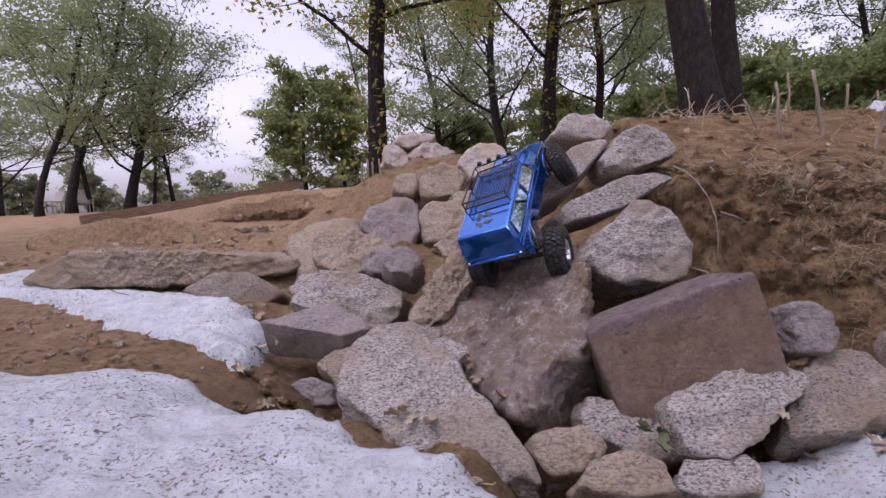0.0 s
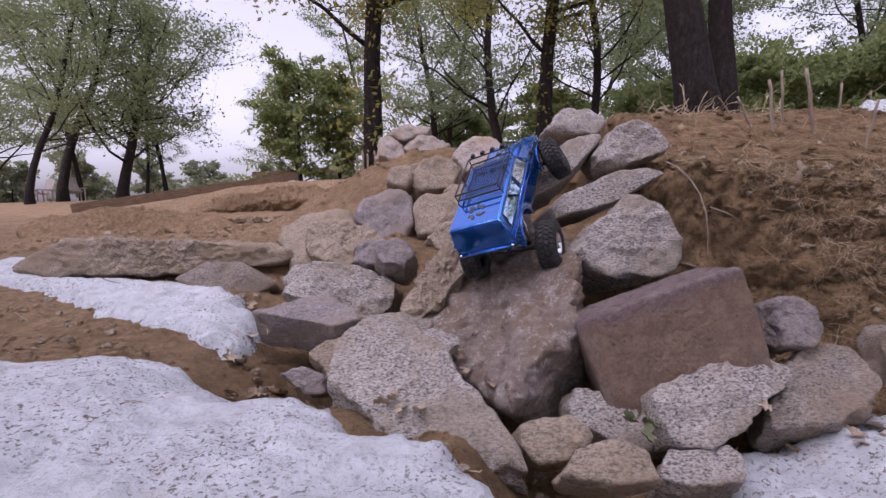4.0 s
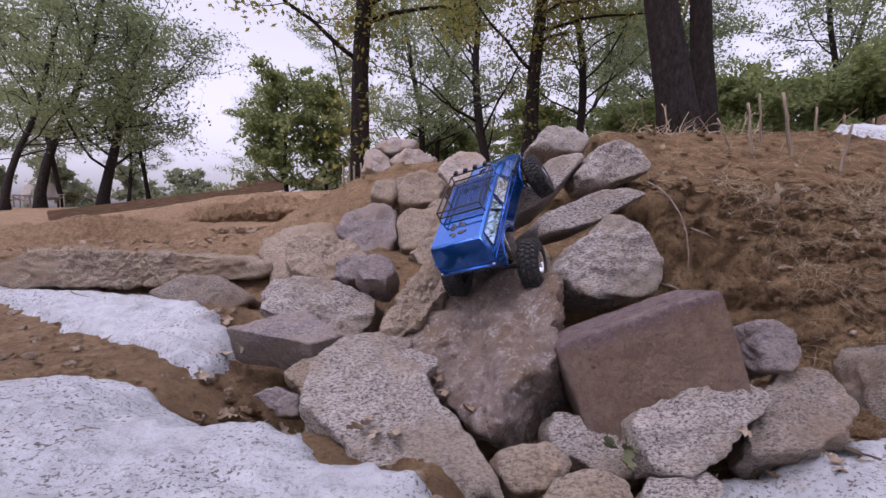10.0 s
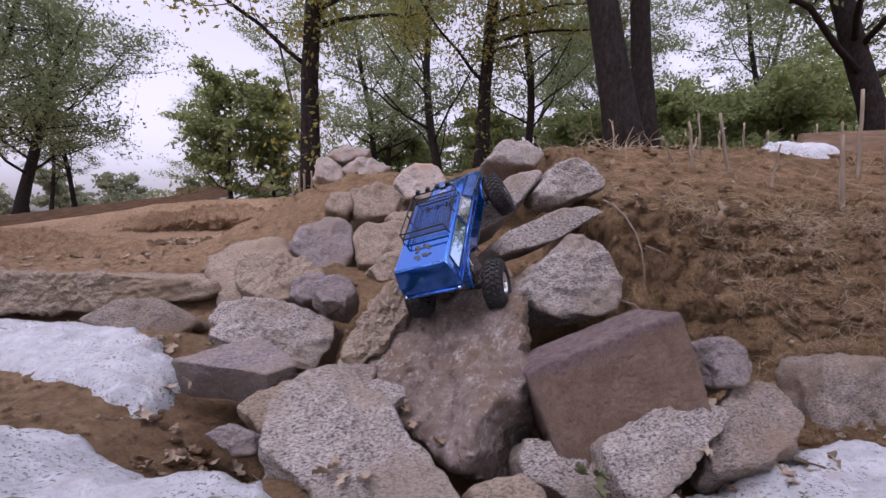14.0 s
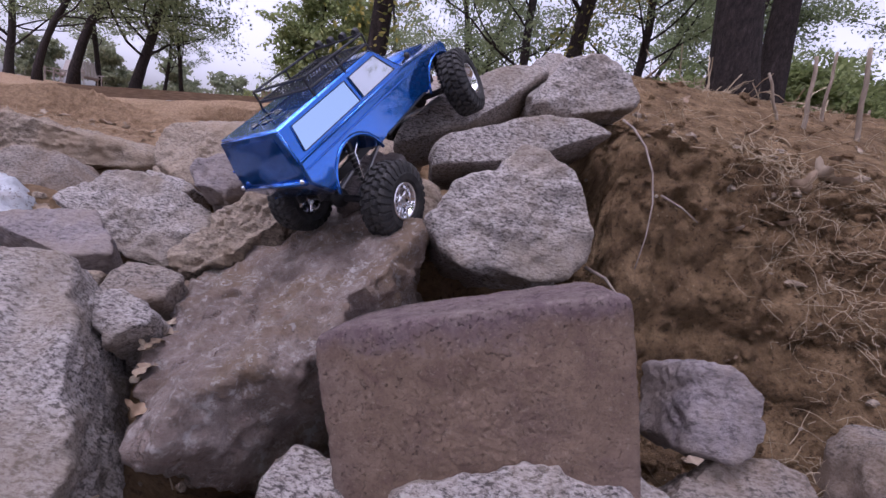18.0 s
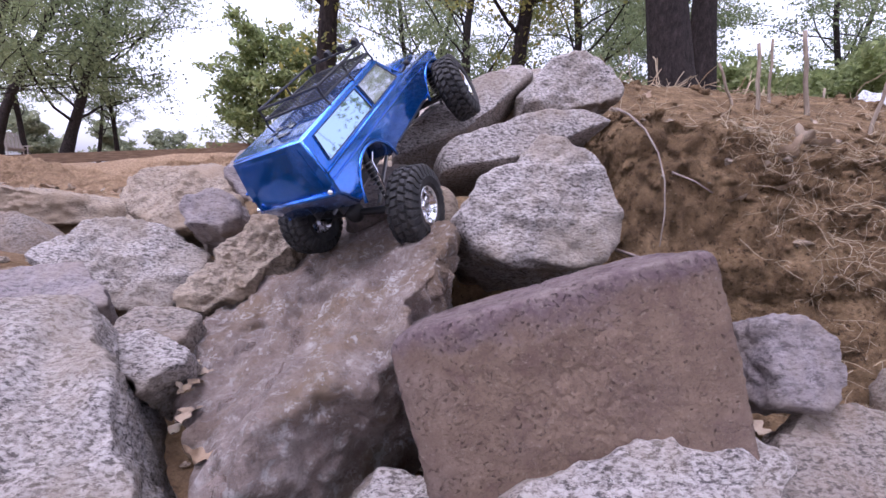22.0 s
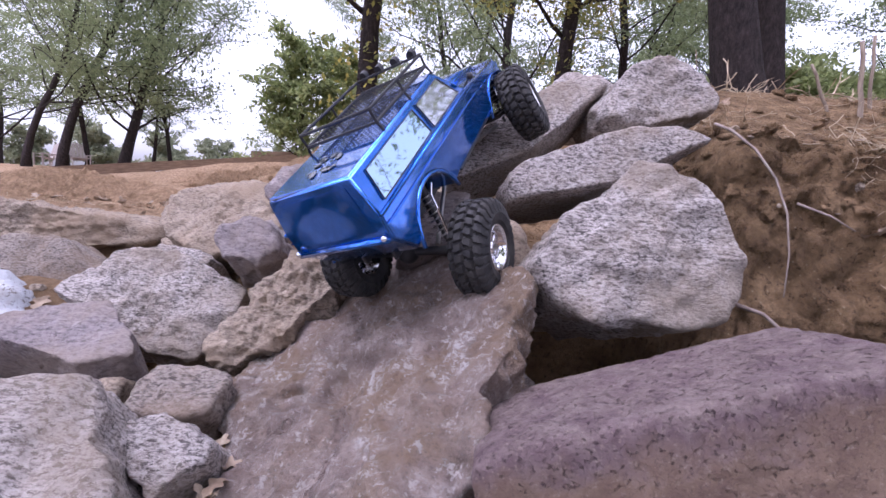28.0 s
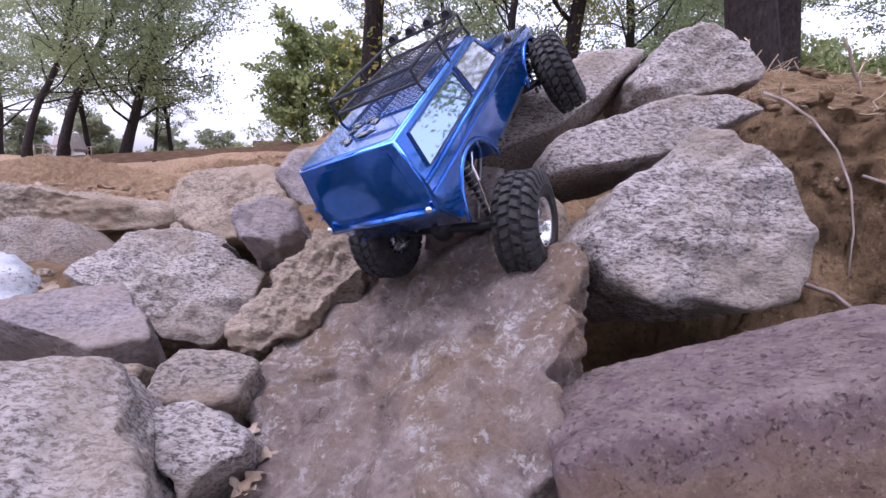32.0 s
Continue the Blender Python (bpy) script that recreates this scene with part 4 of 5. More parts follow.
    # chassis
    for s in (-1, 1):
        bm = bmesh.new()
        add_box(bm, 0.40, 0.005, 0.016, pose(0.145, s * 0.024, 0.040))
        round_edges(bm, 0.001, 1)
        part("frame_rail", bm, BLACK, t)
        for ax in (0.0, 0.315):
            bm = bmesh.new()
            top, bot = (ax + 0.030, s * 0.047, 0.080), (ax + 0.004, s * 0.060, 0.004)
            add_tube(bm, [bot, Vector(bot).lerp(Vector(top), 0.5)], 0.0024, 8)
            add_tube(bm, [Vector(bot).lerp(Vector(top), 0.45), top], 0.0058, 10)
            shock = part("shock_absorber", bm, BLACK, t)
            bm = bmesh.new()
            coil(bm, Vector(bot).lerp(Vector(top), 0.12), Vector(bot).lerp(Vector(top), 0.85), 0.0078, 8, 0.0011)
            part("spring", bm, STEEL, shock)
            bm = bmesh.new()
            add_tube(bm, [(ax, s * 0.046, 0.004), (ax + (0.11 if ax == 0 else -0.11), s * 0.026, 0.026)], 0.0030, 8)
            part("lower_link", bm, STEEL, t)
            bm = bmesh.new()
            add_tube(bm, [(ax + 0.004, s * 0.066, 0.010), (ax + 0.012, s * 0.066, 0.050), (ax + 0.020, s * 0.062, 0.066), (ax + 0.036, s * 0.060, 0.074)], 0.0018, 8)
            part("bent_rod", bm, CHROME, t, "bent bright steel rod")
    # each axle swings on its own springs
    SWING = {0.0: pose(0.008, 0, -0.008, 6.5, 0, 0), 0.315: pose(0.009, 0, 0.010, -8.0, 0, 0)}
    for ax in (0.0, 0.315):
        bm = bmesh.new()
        add_tube(bm, [(ax, -0.085, 0), (ax, 0.085, 0)], 0.0062, 12)
        bmesh.ops.create_uvsphere(bm, u_segments=14, v_segments=10, radius=0.017, matrix=pose(ax, 0.012, 0) @ Matrix.Diagonal((1.0, 0.9, 1.0, 1)))
        bm.transform(SWING[ax])
        part("axle", bm, BLACK, t, smooth=True)
    bm = bmesh.new()
    add_tube(bm, [(0.016, 0.012, 0.002), (0.15, 0.004, 0.030), (0.300, 0.012, 0.002)], 0.0040, 8)
    part("drive_shaft", bm, STEEL, t)
    bm = bmesh.new()
    add_box(bm, 0.10, 0.044, 0.030, pose(0.15, 0, 0.040))
    round_edges(bm, 0.003, 2)
    part("gearbox", bm, BLACK, t)
    bm = bmesh.new()
    add_box(bm, 0.30, 0.120, 0.004, pose(0.13, 0, 0.092))
    part("inner_floor", bm, BLACK, t)
    # wheels
    proto = make_wheel()
    spots = ((0.0, -0.100, 0.0, 180), (0.0, 0.100, 0.0, 0), (0.315, -0.100, 0.0, 196), (0.315, 0.100, 0.0, 16))
    for i, (x, y, z, turn) in enumerate(spots):
        w = proto if i == 0 else copy_thing(proto, Matrix())
        w.parent = t
        w.matrix_basis = SWING[x] @ pose(x, y, z, 0, 0, turn) @ Matrix.Rotation(0.4 * i, 4, "Y") @ Matrix.Scale(1.08, 4)
    t.matrix_world = Matrix.Translation((-0.047, 0.071, 0.213)) @ Matrix.Rotation(radians(68.0), 4, "Z") @ Matrix.Rotation(radians(-37.7), 4, "Y") @ Matrix.Rotation(radians(-17.2), 4, "X")
    return t


make_truck()

# ---- trees ----
def bark_material():
    m = Nodes("bark")
    st = m.t.nodes.new("ShaderNodeMapping")
    st.inputs["Scale"].default_value = (1.0, 1.0, 0.45)
    m.link(m.co, st.inputs["Vector"])
    k = m.noise(34.0, 7.0, 0.75, st.outputs[0])
    c = m.ramp(k, (0.35, (0.012, 0.009, 0.009)), (0.55, (0.034, 0.026, 0.024)), (0.75, (0.075, 0.059, 0.053)))
    return m.done(c, 0.92, m.bump(k, 0.9, 0.03), spec=0.2)


def leaf_material(name, a, b, c):
    m = Nodes(name)
    geo = m.t.nodes.new("ShaderNodeNewGeometry")
    info = m.t.nodes.new("ShaderNodeObjectInfo")
    col = m.ramp(geo.outputs["Random Per Island"], (0.0, a), (0.55, b), (1.0, c))
    col = m.mix(m.math("MULTIPLY", info.outputs["Random"], 0.35), col, c)
    m.done(col, 0.55, None)
    tr = m.t.nodes.new("ShaderNodeBsdfTranslucent")
    m.link(col, tr.inputs["Color"])
    mx = m.t.nodes.new("ShaderNodeMixShader")
    mx.inputs[0].default_value = 0.6
    out = [n for n in m.t.nodes if n.type == "OUTPUT_MATERIAL"][0]
    m.link(m.b.outputs[0], mx.inputs[1])
    m.link(tr.outputs[0], mx.inputs[2])
    m.link(mx.outputs[0], out.inputs[0])
    return m.mat


BARK = bark_material()
# distance haze is mixed into the oak leaf colours, which are greyed
OAK_LEAF = leaf_material("oak_leaf", (0.13, 0.17, 0.08), (0.23, 0.285, 0.135), (0.33, 0.375, 0.20))
YELLOW_LEAF = leaf_material("yellowing_leaf", (0.15, 0.19, 0.05), (0.28, 0.28, 0.07), (0.42, 0.35, 0.09))
DARK_LEAF = leaf_material("shrub_leaf", (0.13, 0.17, 0.06), (0.24, 0.29, 0.11), (0.35, 0.39, 0.17))
# far shrubs: haze put into a paler, greyer leaf colour
HAZE_LEAF = leaf_material("hazed_far_leaf", (0.17, 0.20, 0.12), (0.24, 0.27, 0.16), (0.32, 0.34, 0.22))


def limb(rng, start, way, length, r0, r1, bend, steps=6):
    pts, rad = [Vector(start)], [r0]
    d = Vector(way).normalized()
    for i in range(steps):
        d = (d + Vector(rng.normal(0, bend, 3).tolist()) + Vector((0, 0, 0.04))).normalized()
        pts.append(pts[-1] + d * (length / steps))
        rad.append(r0 + (r1 - r0) * (i + 1) / steps)
    return pts, rad


def grow(seed, height, radius, first, spread, limbs, leaves, leaf_size, lean=0.0, sprouts=0, bend=0.035, clumps=1.0):
    """The meshes of one tree: trunk with limbs, and a loose crown of single leaves."""
    rng = np.random.default_rng(seed)
    bm = bmesh.new()
    pts, rad = limb(rng, (0, 0, -0.3), (lean, 0.0, 1), height * 0.75, radius, radius * 0.4, bend, 10)
    rad[0], rad[1] = radius * 1.7, radius * 1.05
    add_tube(bm, pts, rad, 12)
    twigs = []
    for k in range(limbs):
        f = first + (1 - first) * (k + rng.random()) / limbs
        i = min(int(f * 10), 9)
        base = pts[i].lerp(pts[i + 1], f * 10 - i)
        a = rng.uniform(0, 2 * math.pi)
        up = rng.uniform(0.15, 0.9)
        ln = spread * rng.uniform(0.55, 1.0) * (1.15 - 0.5 * f)
        lp, lr = limb(rng, base, (math.cos(a), math.sin(a), up), ln, radius * 0.29 * (1.2 - f), radius * 0.05, 0.16)
        add_tube(bm, lp, lr, 7)
        for j in range(6):
            q = lp[2 + int(rng.integers(0, 5))]
            b = rng.uniform(0, 2 * math.pi)
            tp, tr = limb(rng, q, (math.cos(b), math.sin(b), rng.uniform(-0.2, 0.8)), ln * rng.uniform(0.25, 0.5), radius * 0.06, radius * 0.018, 0.2, 4)
            add_tube(bm, tp, tr, 5)
            twigs += tp[1:]
        twigs += lp[4:]
    for k in range(sprouts):
        f = rng.uniform(0.05, 0.7)
        i = min(int(f * 10), 9)
        a = rng.uniform(0, 2 * math.pi)
        twigs.append(pts[i].lerp(pts[i + 1], f * 10 - i) + Vector((math.cos(a), math.sin(a), 0)) * radius * rng.uniform(1.2, 2.4))
    trunk = from_bm("trunk", bm, BARK, True)
    tw = np.array([t[:] for t in twigs])
    tw = tw[rng.random(len(tw)) < clumps]
    pick = tw[rng.integers(0, len(tw), leaves)]
    cen = pick + rng.normal(0, 1, (leaves, 3)) * np.array([0.13, 0.13, 0.06]) * spread / 2.2
    n = rng.normal(0, 1, (leaves, 3)) + np.array([0, 0, 0.7])
    n /= np.linalg.norm(n, axis=1)[:, None]
    u = np.cross(n, rng.normal(0, 1, (leaves, 3)))
    u /= np.linalg.norm(u, axis=1)[:, None]
    v = np.cross(n, u)
    s = leaf_size * rng.uniform(0.6, 1.25, leaves)[:, None]
    quad = np.stack([cen - u * s, cen - v * s * 0.5 + n * s * 0.12, cen + u * s, cen + v * s * 0.5 + n * s * 0.12], 1).reshape(-1, 3)
    return trunk, quad, [(4 * i, 4 * i + 1, 4 * i + 2, 4 * i + 3) for i in range(leaves)]


def tree_kind(name, label, category, leaf, *spec, **more):
    trunk, quad, faces = grow(*spec, **more)
    crown = mesh_of("crown", quad, faces, leaf)

    def put(x, y, turn, scale=1.0, group=""):
        ob = new(name)
        for nm, me in (("trunk", trunk), ("crown", crown)):
            p = new(nm, me)
            p.parent = ob
        ob.matrix_world = pose(x, y, ground_z(x, y, False) - 0.02, 0, 0, turn) @ Matrix.Scale(scale, 4)
        return tagged(ob, label, category, group)

    return put


big_oak = tree_kind("tree", "thick dark oak trunk rising from the top of the bank", "tree", YELLOW_LEAF, 11, 9.0, 0.132, 0.30, 2.6, 14, 11000, 0.04, lean=-0.17)
back_oak = tree_kind("tree", "dark oak trunk behind the nearer one", "tree", OAK_LEAF, 12, 9.0, 0.108, 0.35, 2.6, 14, 9000, 0.05, lean=0.02)
mid_oak = tree_kind("tree", "slender oak with leafy sprouts along the dark trunk", "tree", YELLOW_LEAF, 13, 10.0, 0.093, 0.18, 2.8, 20, 18000, 0.031, lean=-0.03, sprouts=40)
slim_oak = tree_kind("tree", "slim straight oak with loose green foliage", "tree", OAK_LEAF, 14, 10.0, 0.10, 0.20, 2.8, 22, 14000, 0.044, lean=0.0, bend=0.05, clumps=0.5)
fork_oak = tree_kind("tree", "crooked oak with open airy crown", "tree", OAK_LEAF, 15, 7.5, 0.11, 0.16, 3.3, 22, 14000, 0.044, lean=0.10, bend=0.09, clumps=0.5)
broad_oak = tree_kind("tree", "broad oak with spreading crown and dark limbs", "tree", OAK_LEAF, 16, 8.0, 0.155, 0.22, 4.6, 24, 17000, 0.052, lean=0.12, bend=0.08, clumps=0.38)
lean_oak = tree_kind("tree", "leaning slender oak with dark trunk", "tree", OAK_LEAF, 17, 9.0, 0.105, 0.25, 3.9, 20, 12500, 0.052, lean=-0.18, bend=0.085, clumps=0.35)
young_tree = tree_kind("tree", "young bushy tree with dense green leaves to the ground", "tree", DARK_LEAF, 18, 3.6, 0.05, 0.10, 1.25, 34, 9000, 0.055)
shrub = tree_kind("shrub", "dense green shrub at the edge of the wood", "shrub", DARK_LEAF, 19, 3.0, 0.04, 0.04, 1.9, 30, 11000, 0.070)
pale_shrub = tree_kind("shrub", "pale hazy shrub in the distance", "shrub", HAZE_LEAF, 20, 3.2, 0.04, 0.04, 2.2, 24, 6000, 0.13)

big_oak(1.84, 2.25, 0)
back_oak(2.43, 2.95, 40)
mid_oak(-0.86, 4.3, 0, 1.12)
mid_oak(1.16, 4.5, 10, 0.92)
slim_oak(3.05, 8.0, 100, 0.9)
fork_oak(1.36, 8.9, 20)
fork_oak(-0.1, 13.0, 160, 1.05)
slim_oak(0.55, 13.5, 220, 0.9)
lean_oak(4.9, 12.5, 190, 0.9)
fork_oak(6.2, 10.5, 300, 0.9)
slim_oak(9.55, 9.0, 60, 0.85)
lean_oak(8.6, 13.0, 20, 0.9)
slim_oak(12.5, 12.0, 140, 1.0)
fork_oak(13.0, 8.0, 250, 0.9)
broad_oak(-9.6, 13.2, 0, 1.0)
lean_oak(-10.5, 11.0, 170, 0.85)
lean_oak(-10.85, 12.5, 186, 1.2)
slim_oak(-13.6, 17.0, 30, 0.95)
slim_oak(-11.1, 17.0, 190, 0.7)
slim_oak(-9.4, 15.2, 45, 0.75)
lean_oak(-15.5, 14.0, 120, 1.05)
broad_oak(-16.5, 12.0, 140, 1.0)
broad_oak(-19.0, 19.0, 70, 1.1)
fork_oak(-6.6, 22.0, 90, 1.0)
slim_oak(-2.5, 18.0, 15, 1.0)
young_tree(-3.05, 9.3, 0, 1.0)
young_tree(-2.4, 10.4, 80, 0.95)
for i, (x, y) in enumerate(((5.0, 9.0), (6.6, 8.2), (8.0, 9.8), (9.8, 10.8), (11.5, 9.0), (7.4, 12.5), (10.6, 13.5), (13.6, 12.0), (4.0, 13.5), (5.6, 11.2), (8.8, 7.6), (10.4, 8.4), (12.8, 9.6), (3.2, 11.0), (1.0, 15.0), (2.4, 17.5), (-0.8, 15.5))):
    shrub(x, y, 67 * i, 0.85 + 0.1 * (i % 4), "shrubs along the wood")
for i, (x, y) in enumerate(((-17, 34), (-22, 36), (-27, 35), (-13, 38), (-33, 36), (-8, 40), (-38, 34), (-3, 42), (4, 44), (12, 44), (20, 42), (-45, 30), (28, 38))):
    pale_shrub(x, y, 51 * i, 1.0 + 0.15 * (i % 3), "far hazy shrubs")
# oaks added out of view, behind and beside the camera, to shade the ground
for i, (x, y) in enumerate(((0.2, -6.2), (-4.5, -2.0), (-3.5, -5.0), (0.5, -4.6), (-6.5, 2.5), (-7.5, -3.5), (6.0, 3.5))):
    (broad_oak, slim_oak, fork_oak)[i % 3](x, y, 77 * i, 1.0)

# ---- white crusted patches ----
def crust_material():
    m = Nodes("white_crust")
    med, fine = m.noise(22.0, 7.0, 0.7), m.noise(240.0, 4.0, 0.7)
    c = m.ramp(med, (0.28, (0.40, 0.41, 0.43)), (0.5, (0.53, 0.55, 0.58)), (0.75, (0.66, 0.68, 0.71)))
    fleck = m.ramp(m.noise(130.0, 5.0, 0.68), (0.555, 0.0), (0.585, 0.9))
    zone = m.ramp(m.noise(5.0, 3.0), (0.40, 0.15), (0.56, 1.0))
    c = m.mix(m.math("MULTIPLY", fleck, zone), c, (0.13, 0.11, 0.095))
    c = m.mix(m.ramp(m.noise(9.0, 4.0), (0.58, 0.0), (0.78, 0.6)), c, (0.36, 0.27, 0.20))
    return m.done(c, 0.9, m.bump(fine, 0.6, 0.004, m.bump(med, 0.8, 0.02)), spec=0.2)


CRUST = crust_material()


def inside(x, y, poly):
    """How far (x, y) lies inside the polygon; negative outside."""
    hit, best = False, 1e9
    for (ax, ay), (bx, by) in zip(poly, poly[1:] + poly[:1]):
        if (ay > y) != (by > y) and x < (bx - ax) * (y - ay) / (by - ay) + ax:
            hit = not hit
        k = min(max(((x - ax) * (bx - ax) + (y - ay) * (by - ay)) / ((bx - ax) ** 2 + (by - ay) ** 2 + 1e-9), 0), 1)
        best = min(best, math.hypot(x - ax - k * (bx - ax), y - ay - k * (by - ay)))
    return best if hit else -best


def crust(poly, thick, step, label):
    xs = np.arange(min(p[0] for p in poly) - 0.05, max(p[0] for p in poly) + 0.05, step)
    ys = np.arange(min(p[1] for p in poly) - 0.05, max(p[1] for p in poly) + 0.05, step)
    ids, verts, faces = {}, [], []
    for j, y in enumerate(ys):
        for i, x in enumerate(xs):
            v = Vector((x, y, 0.0))
            d = inside(x, y, poly) + noise.fractal(v * 14.0, 1.0, 2.0, 4) * 0.026 + noise.fractal(v * 55.0, 0.8, 2.0, 3) * 0.009
            if d < -0.03:
                continue
            h = thick * ease(-0.012, 0.030, d) + thick * 0.5 * ease(0.02, 0.25, d) - 0.03 * ease(0.0, -0.02, d)
            h += noise.fractal(v * 30.0, 0.8, 2.0, 5) * 0.0055 + noise.fractal(v * 7.0, 1.0, 2.0, 3) * 0.008
            ids[i, j] = len(verts)
            verts.append((x, y, ground_z(x, y) + h))
    for i, j in ids:
        q = [(i, j), (i + 1, j), (i + 1, j + 1), (i, j + 1)]
        if all(k in ids for k in q):
            faces.append(tuple(ids[k] for k in q))
    return tagged(new("white_crust", mesh_of("white_crust", verts, faces, CRUST, True)), label, "ground cover", kind="stuff")


crust([(-2.2, 0.05), (-1.16, -0.06), (-0.97, -0.08), (-0.79, -0.09), (-0.68, -0.16), (-0.57, -0.21), (-0.47, -0.285), (-0.38, -0.38), (-0.31, -0.425), (-0.245, -0.45), (-0.20, -0.50), (-0.14, -0.56), (-0.10, -0.85), (-0.26, -1.22), (-0.7, -1.48), (-1.3, -1.42), (-1.85, -1.15), (-2.35, -0.6)], 0.030, 0.011, "rough white crusted mound strewn with dark flecks")
crust([(-2.12, 1.10), (-1.65, 0.80), (-1.43, 0.66), (-1.38, 0.70), (-1.05, 0.55), (-0.78, 0.31), (-0.73, 0.19), (-0.74, 0.05), (-0.98, 0.17), (-1.20, 0.28), (-1.37, 0.41), (-1.64, 0.54), (-2.3, 0.75)], 0.030, 0.011, "rough white crusted strip between stones and soil")
crust([(0.24, -0.32), (0.33, -0.29), (0.42, -0.30), (0.50, -0.31), (0.60, -0.26), (0.72, -0.30), (0.90, -0.26), (1.0, -0.6), (0.2, -0.6)], 0.022, 0.010, "white crusted ground in front of the stones")
crust([(1.80, 1.02), (1.95, 1.20), (2.2, 1.22), (2.35, 1.08), (2.1, 0.98)], 0.035, 0.02, "low whitish mound on the bank")

# ---- stakes, stick and timber ----
def wood_material(name, a, b, c, along=(1.0, 1.0, 0.12)):
    m = Nodes(name)
    st = m.t.nodes.new("ShaderNodeMapping")
    st.inputs["Scale"].default_value = along
    m.link(m.co, st.inputs["Vector"])
    k = m.noise(60.0, 6.0, 0.65, st.outputs[0])
    return m.done(m.ramp(k, (0.3, a), (0.55, b), (0.75, c)), 0.85, m.bump(k, 0.5, 0.004), spec=0.2)


STAKE = wood_material("stake_wood", (0.16, 0.125, 0.095), (0.29, 0.235, 0.18), (0.40, 0.34, 0.27))
TIMBER = wood_material("timber", (0.14, 0.092, 0.062), (0.26, 0.182, 0.125), (0.38, 0.285, 0.20), (0.10, 1.0, 1.0))
TWIG = wood_material("twig_bark", (0.16, 0.12, 0.10), (0.26, 0.21, 0.18), (0.36, 0.31, 0.27))


def stake(x, y, top, r, label):
    r *= 0.6
    foot = Vector((x, y, ground_z(x, y) - 0.04))
    bm = bmesh.new()
    n = 6
    pts = [foot.lerp(Vector(top), i / n) + Vector((0.003 * math.sin(i * 2.1 + x * 9), 0, 0)) for i in range(n + 1)]
    add_tube(bm, pts, [r * (1.1 - 0.25 * i / n) for i in range(n + 1)], 7)
    tagged(new("stake", from_bm("stake", bm, STAKE, True)), label, "stake", "stakes on the bank")


for x, y, top, r in ((1.192, 0.796, (1.164, 0.796, 0.793), 0.011), (1.307, 0.725, (1.256, 0.725, 0.816), 0.012), (1.38, 0.595, (1.427, 0.595, 0.665), 0.009), (1.285, 0.23, (1.275, 0.23, 0.637), 0.013), (1.338, 0.933, (1.322, 0.933, 0.864), 0.009), (1.95, 0.70, (1.96, 0.70, 0.93), 0.014), (2.25, 0.80, (2.24, 0.80, 0.98), 0.014)):
    stake(x, y, top, r, "thin weathered wooden stake driven into the bank")
stake(1.152, 0.848, (1.069, 0.848, 0.739), 0.008, "short dark stick leaning in the soil")


def twig(points, r, label):
    bm = bmesh.new()
    add_tube(bm, points, [r * (1.0 - 0.6 * i / (len(points) - 1)) for i in range(len(points))], 7)
    tagged(new("twig", from_bm("twig", bm, TWIG, True)), label, "twig")


twig([(0.436, 0.228, 0.433), (0.449, 0.200, 0.418), (0.463, 0.160, 0.385), (0.470, 0.120, 0.340), (0.469, 0.088, 0.290), (0.462, 0.066, 0.235), (0.450, 0.050, 0.180)], 0.0024, "long bare twig hanging down the dirt bank")
twig([(0.478, 0.085, 0.305), (0.505, 0.060, 0.290), (0.528, 0.045, 0.272)], 0.0020, "short side twig on the bank")
twig([(0.36, 0.02, 0.175), (0.385, -0.005, 0.168), (0.41, -0.03, 0.14), (0.425, -0.05, 0.11)], 0.003, "broken root at the foot of the bank")
twig([(-1.22, 0.30, 0.142), (-1.19, 0.28, 0.137), (-1.15, 0.27, 0.130)], 0.0022, "small twig lying on the crust")
twig([(-0.70, -0.42, 0.068), (-0.685, -0.415, 0.070), (-0.668, -0.418, 0.068)], 0.0014, "small twig lying on the crust")


def beam(name, a, b, high, deep, label):
    a, b = Vector(a), Vector(b)
    bm = bmesh.new()
    d = b - a
    add_box(bm, d.length, deep, high, Matrix())
    round_edges(bm, 0.006, 2)
    ob = new(name, from_bm(name, bm, TIMBER))
    ob.matrix_world = Matrix.Translation((a + b) / 2) @ d.to_track_quat("X", "Z").to_matrix().to_4x4()
    return tagged(ob, label, "timber")


beam("timber_beam", (-5.645, 6.0, 0.36), (-3.0, 8.8, 0.93), 0.15, 0.07, "long weathered timber edging the upper path")
beam("timber_beam", (-4.2, 9.5, 1.03), (-2.2, 9.5, 1.08), 0.12, 0.12, "short timber lying on the upper edge")
beam("timber_beam", (2.30, 1.30, 0.78), (5.2, 0.4, 0.80), 0.13, 0.05, "long brown timber lying on the bank")
for i in range(26):
    x = 2.9 + 0.2 * i
    stake(x, 2.6 - 0.25 * (x - 2.9), (x + 0.02 * math.sin(i * 3.1), 2.6 - 0.25 * (x - 2.9), 1.12 + 0.06 * math.sin(i * 1.7)), 0.018, "weathered picket of a rough fence")
for i, dx in enumerate((0.0, 0.05, 0.09, 0.15)):
    stake(-1.0 + 1.3 * dx, 4.0, (-1.0 + 1.3 * dx, 4.0, 0.87 + 0.03 * (i % 2)), 0.022, "short sawn stump peg on the ridge")


PALEWOOD = wood_material("pale_wood", (0.34, 0.29, 0.27), (0.46, 0.41, 0.38), (0.56, 0.51, 0.48))


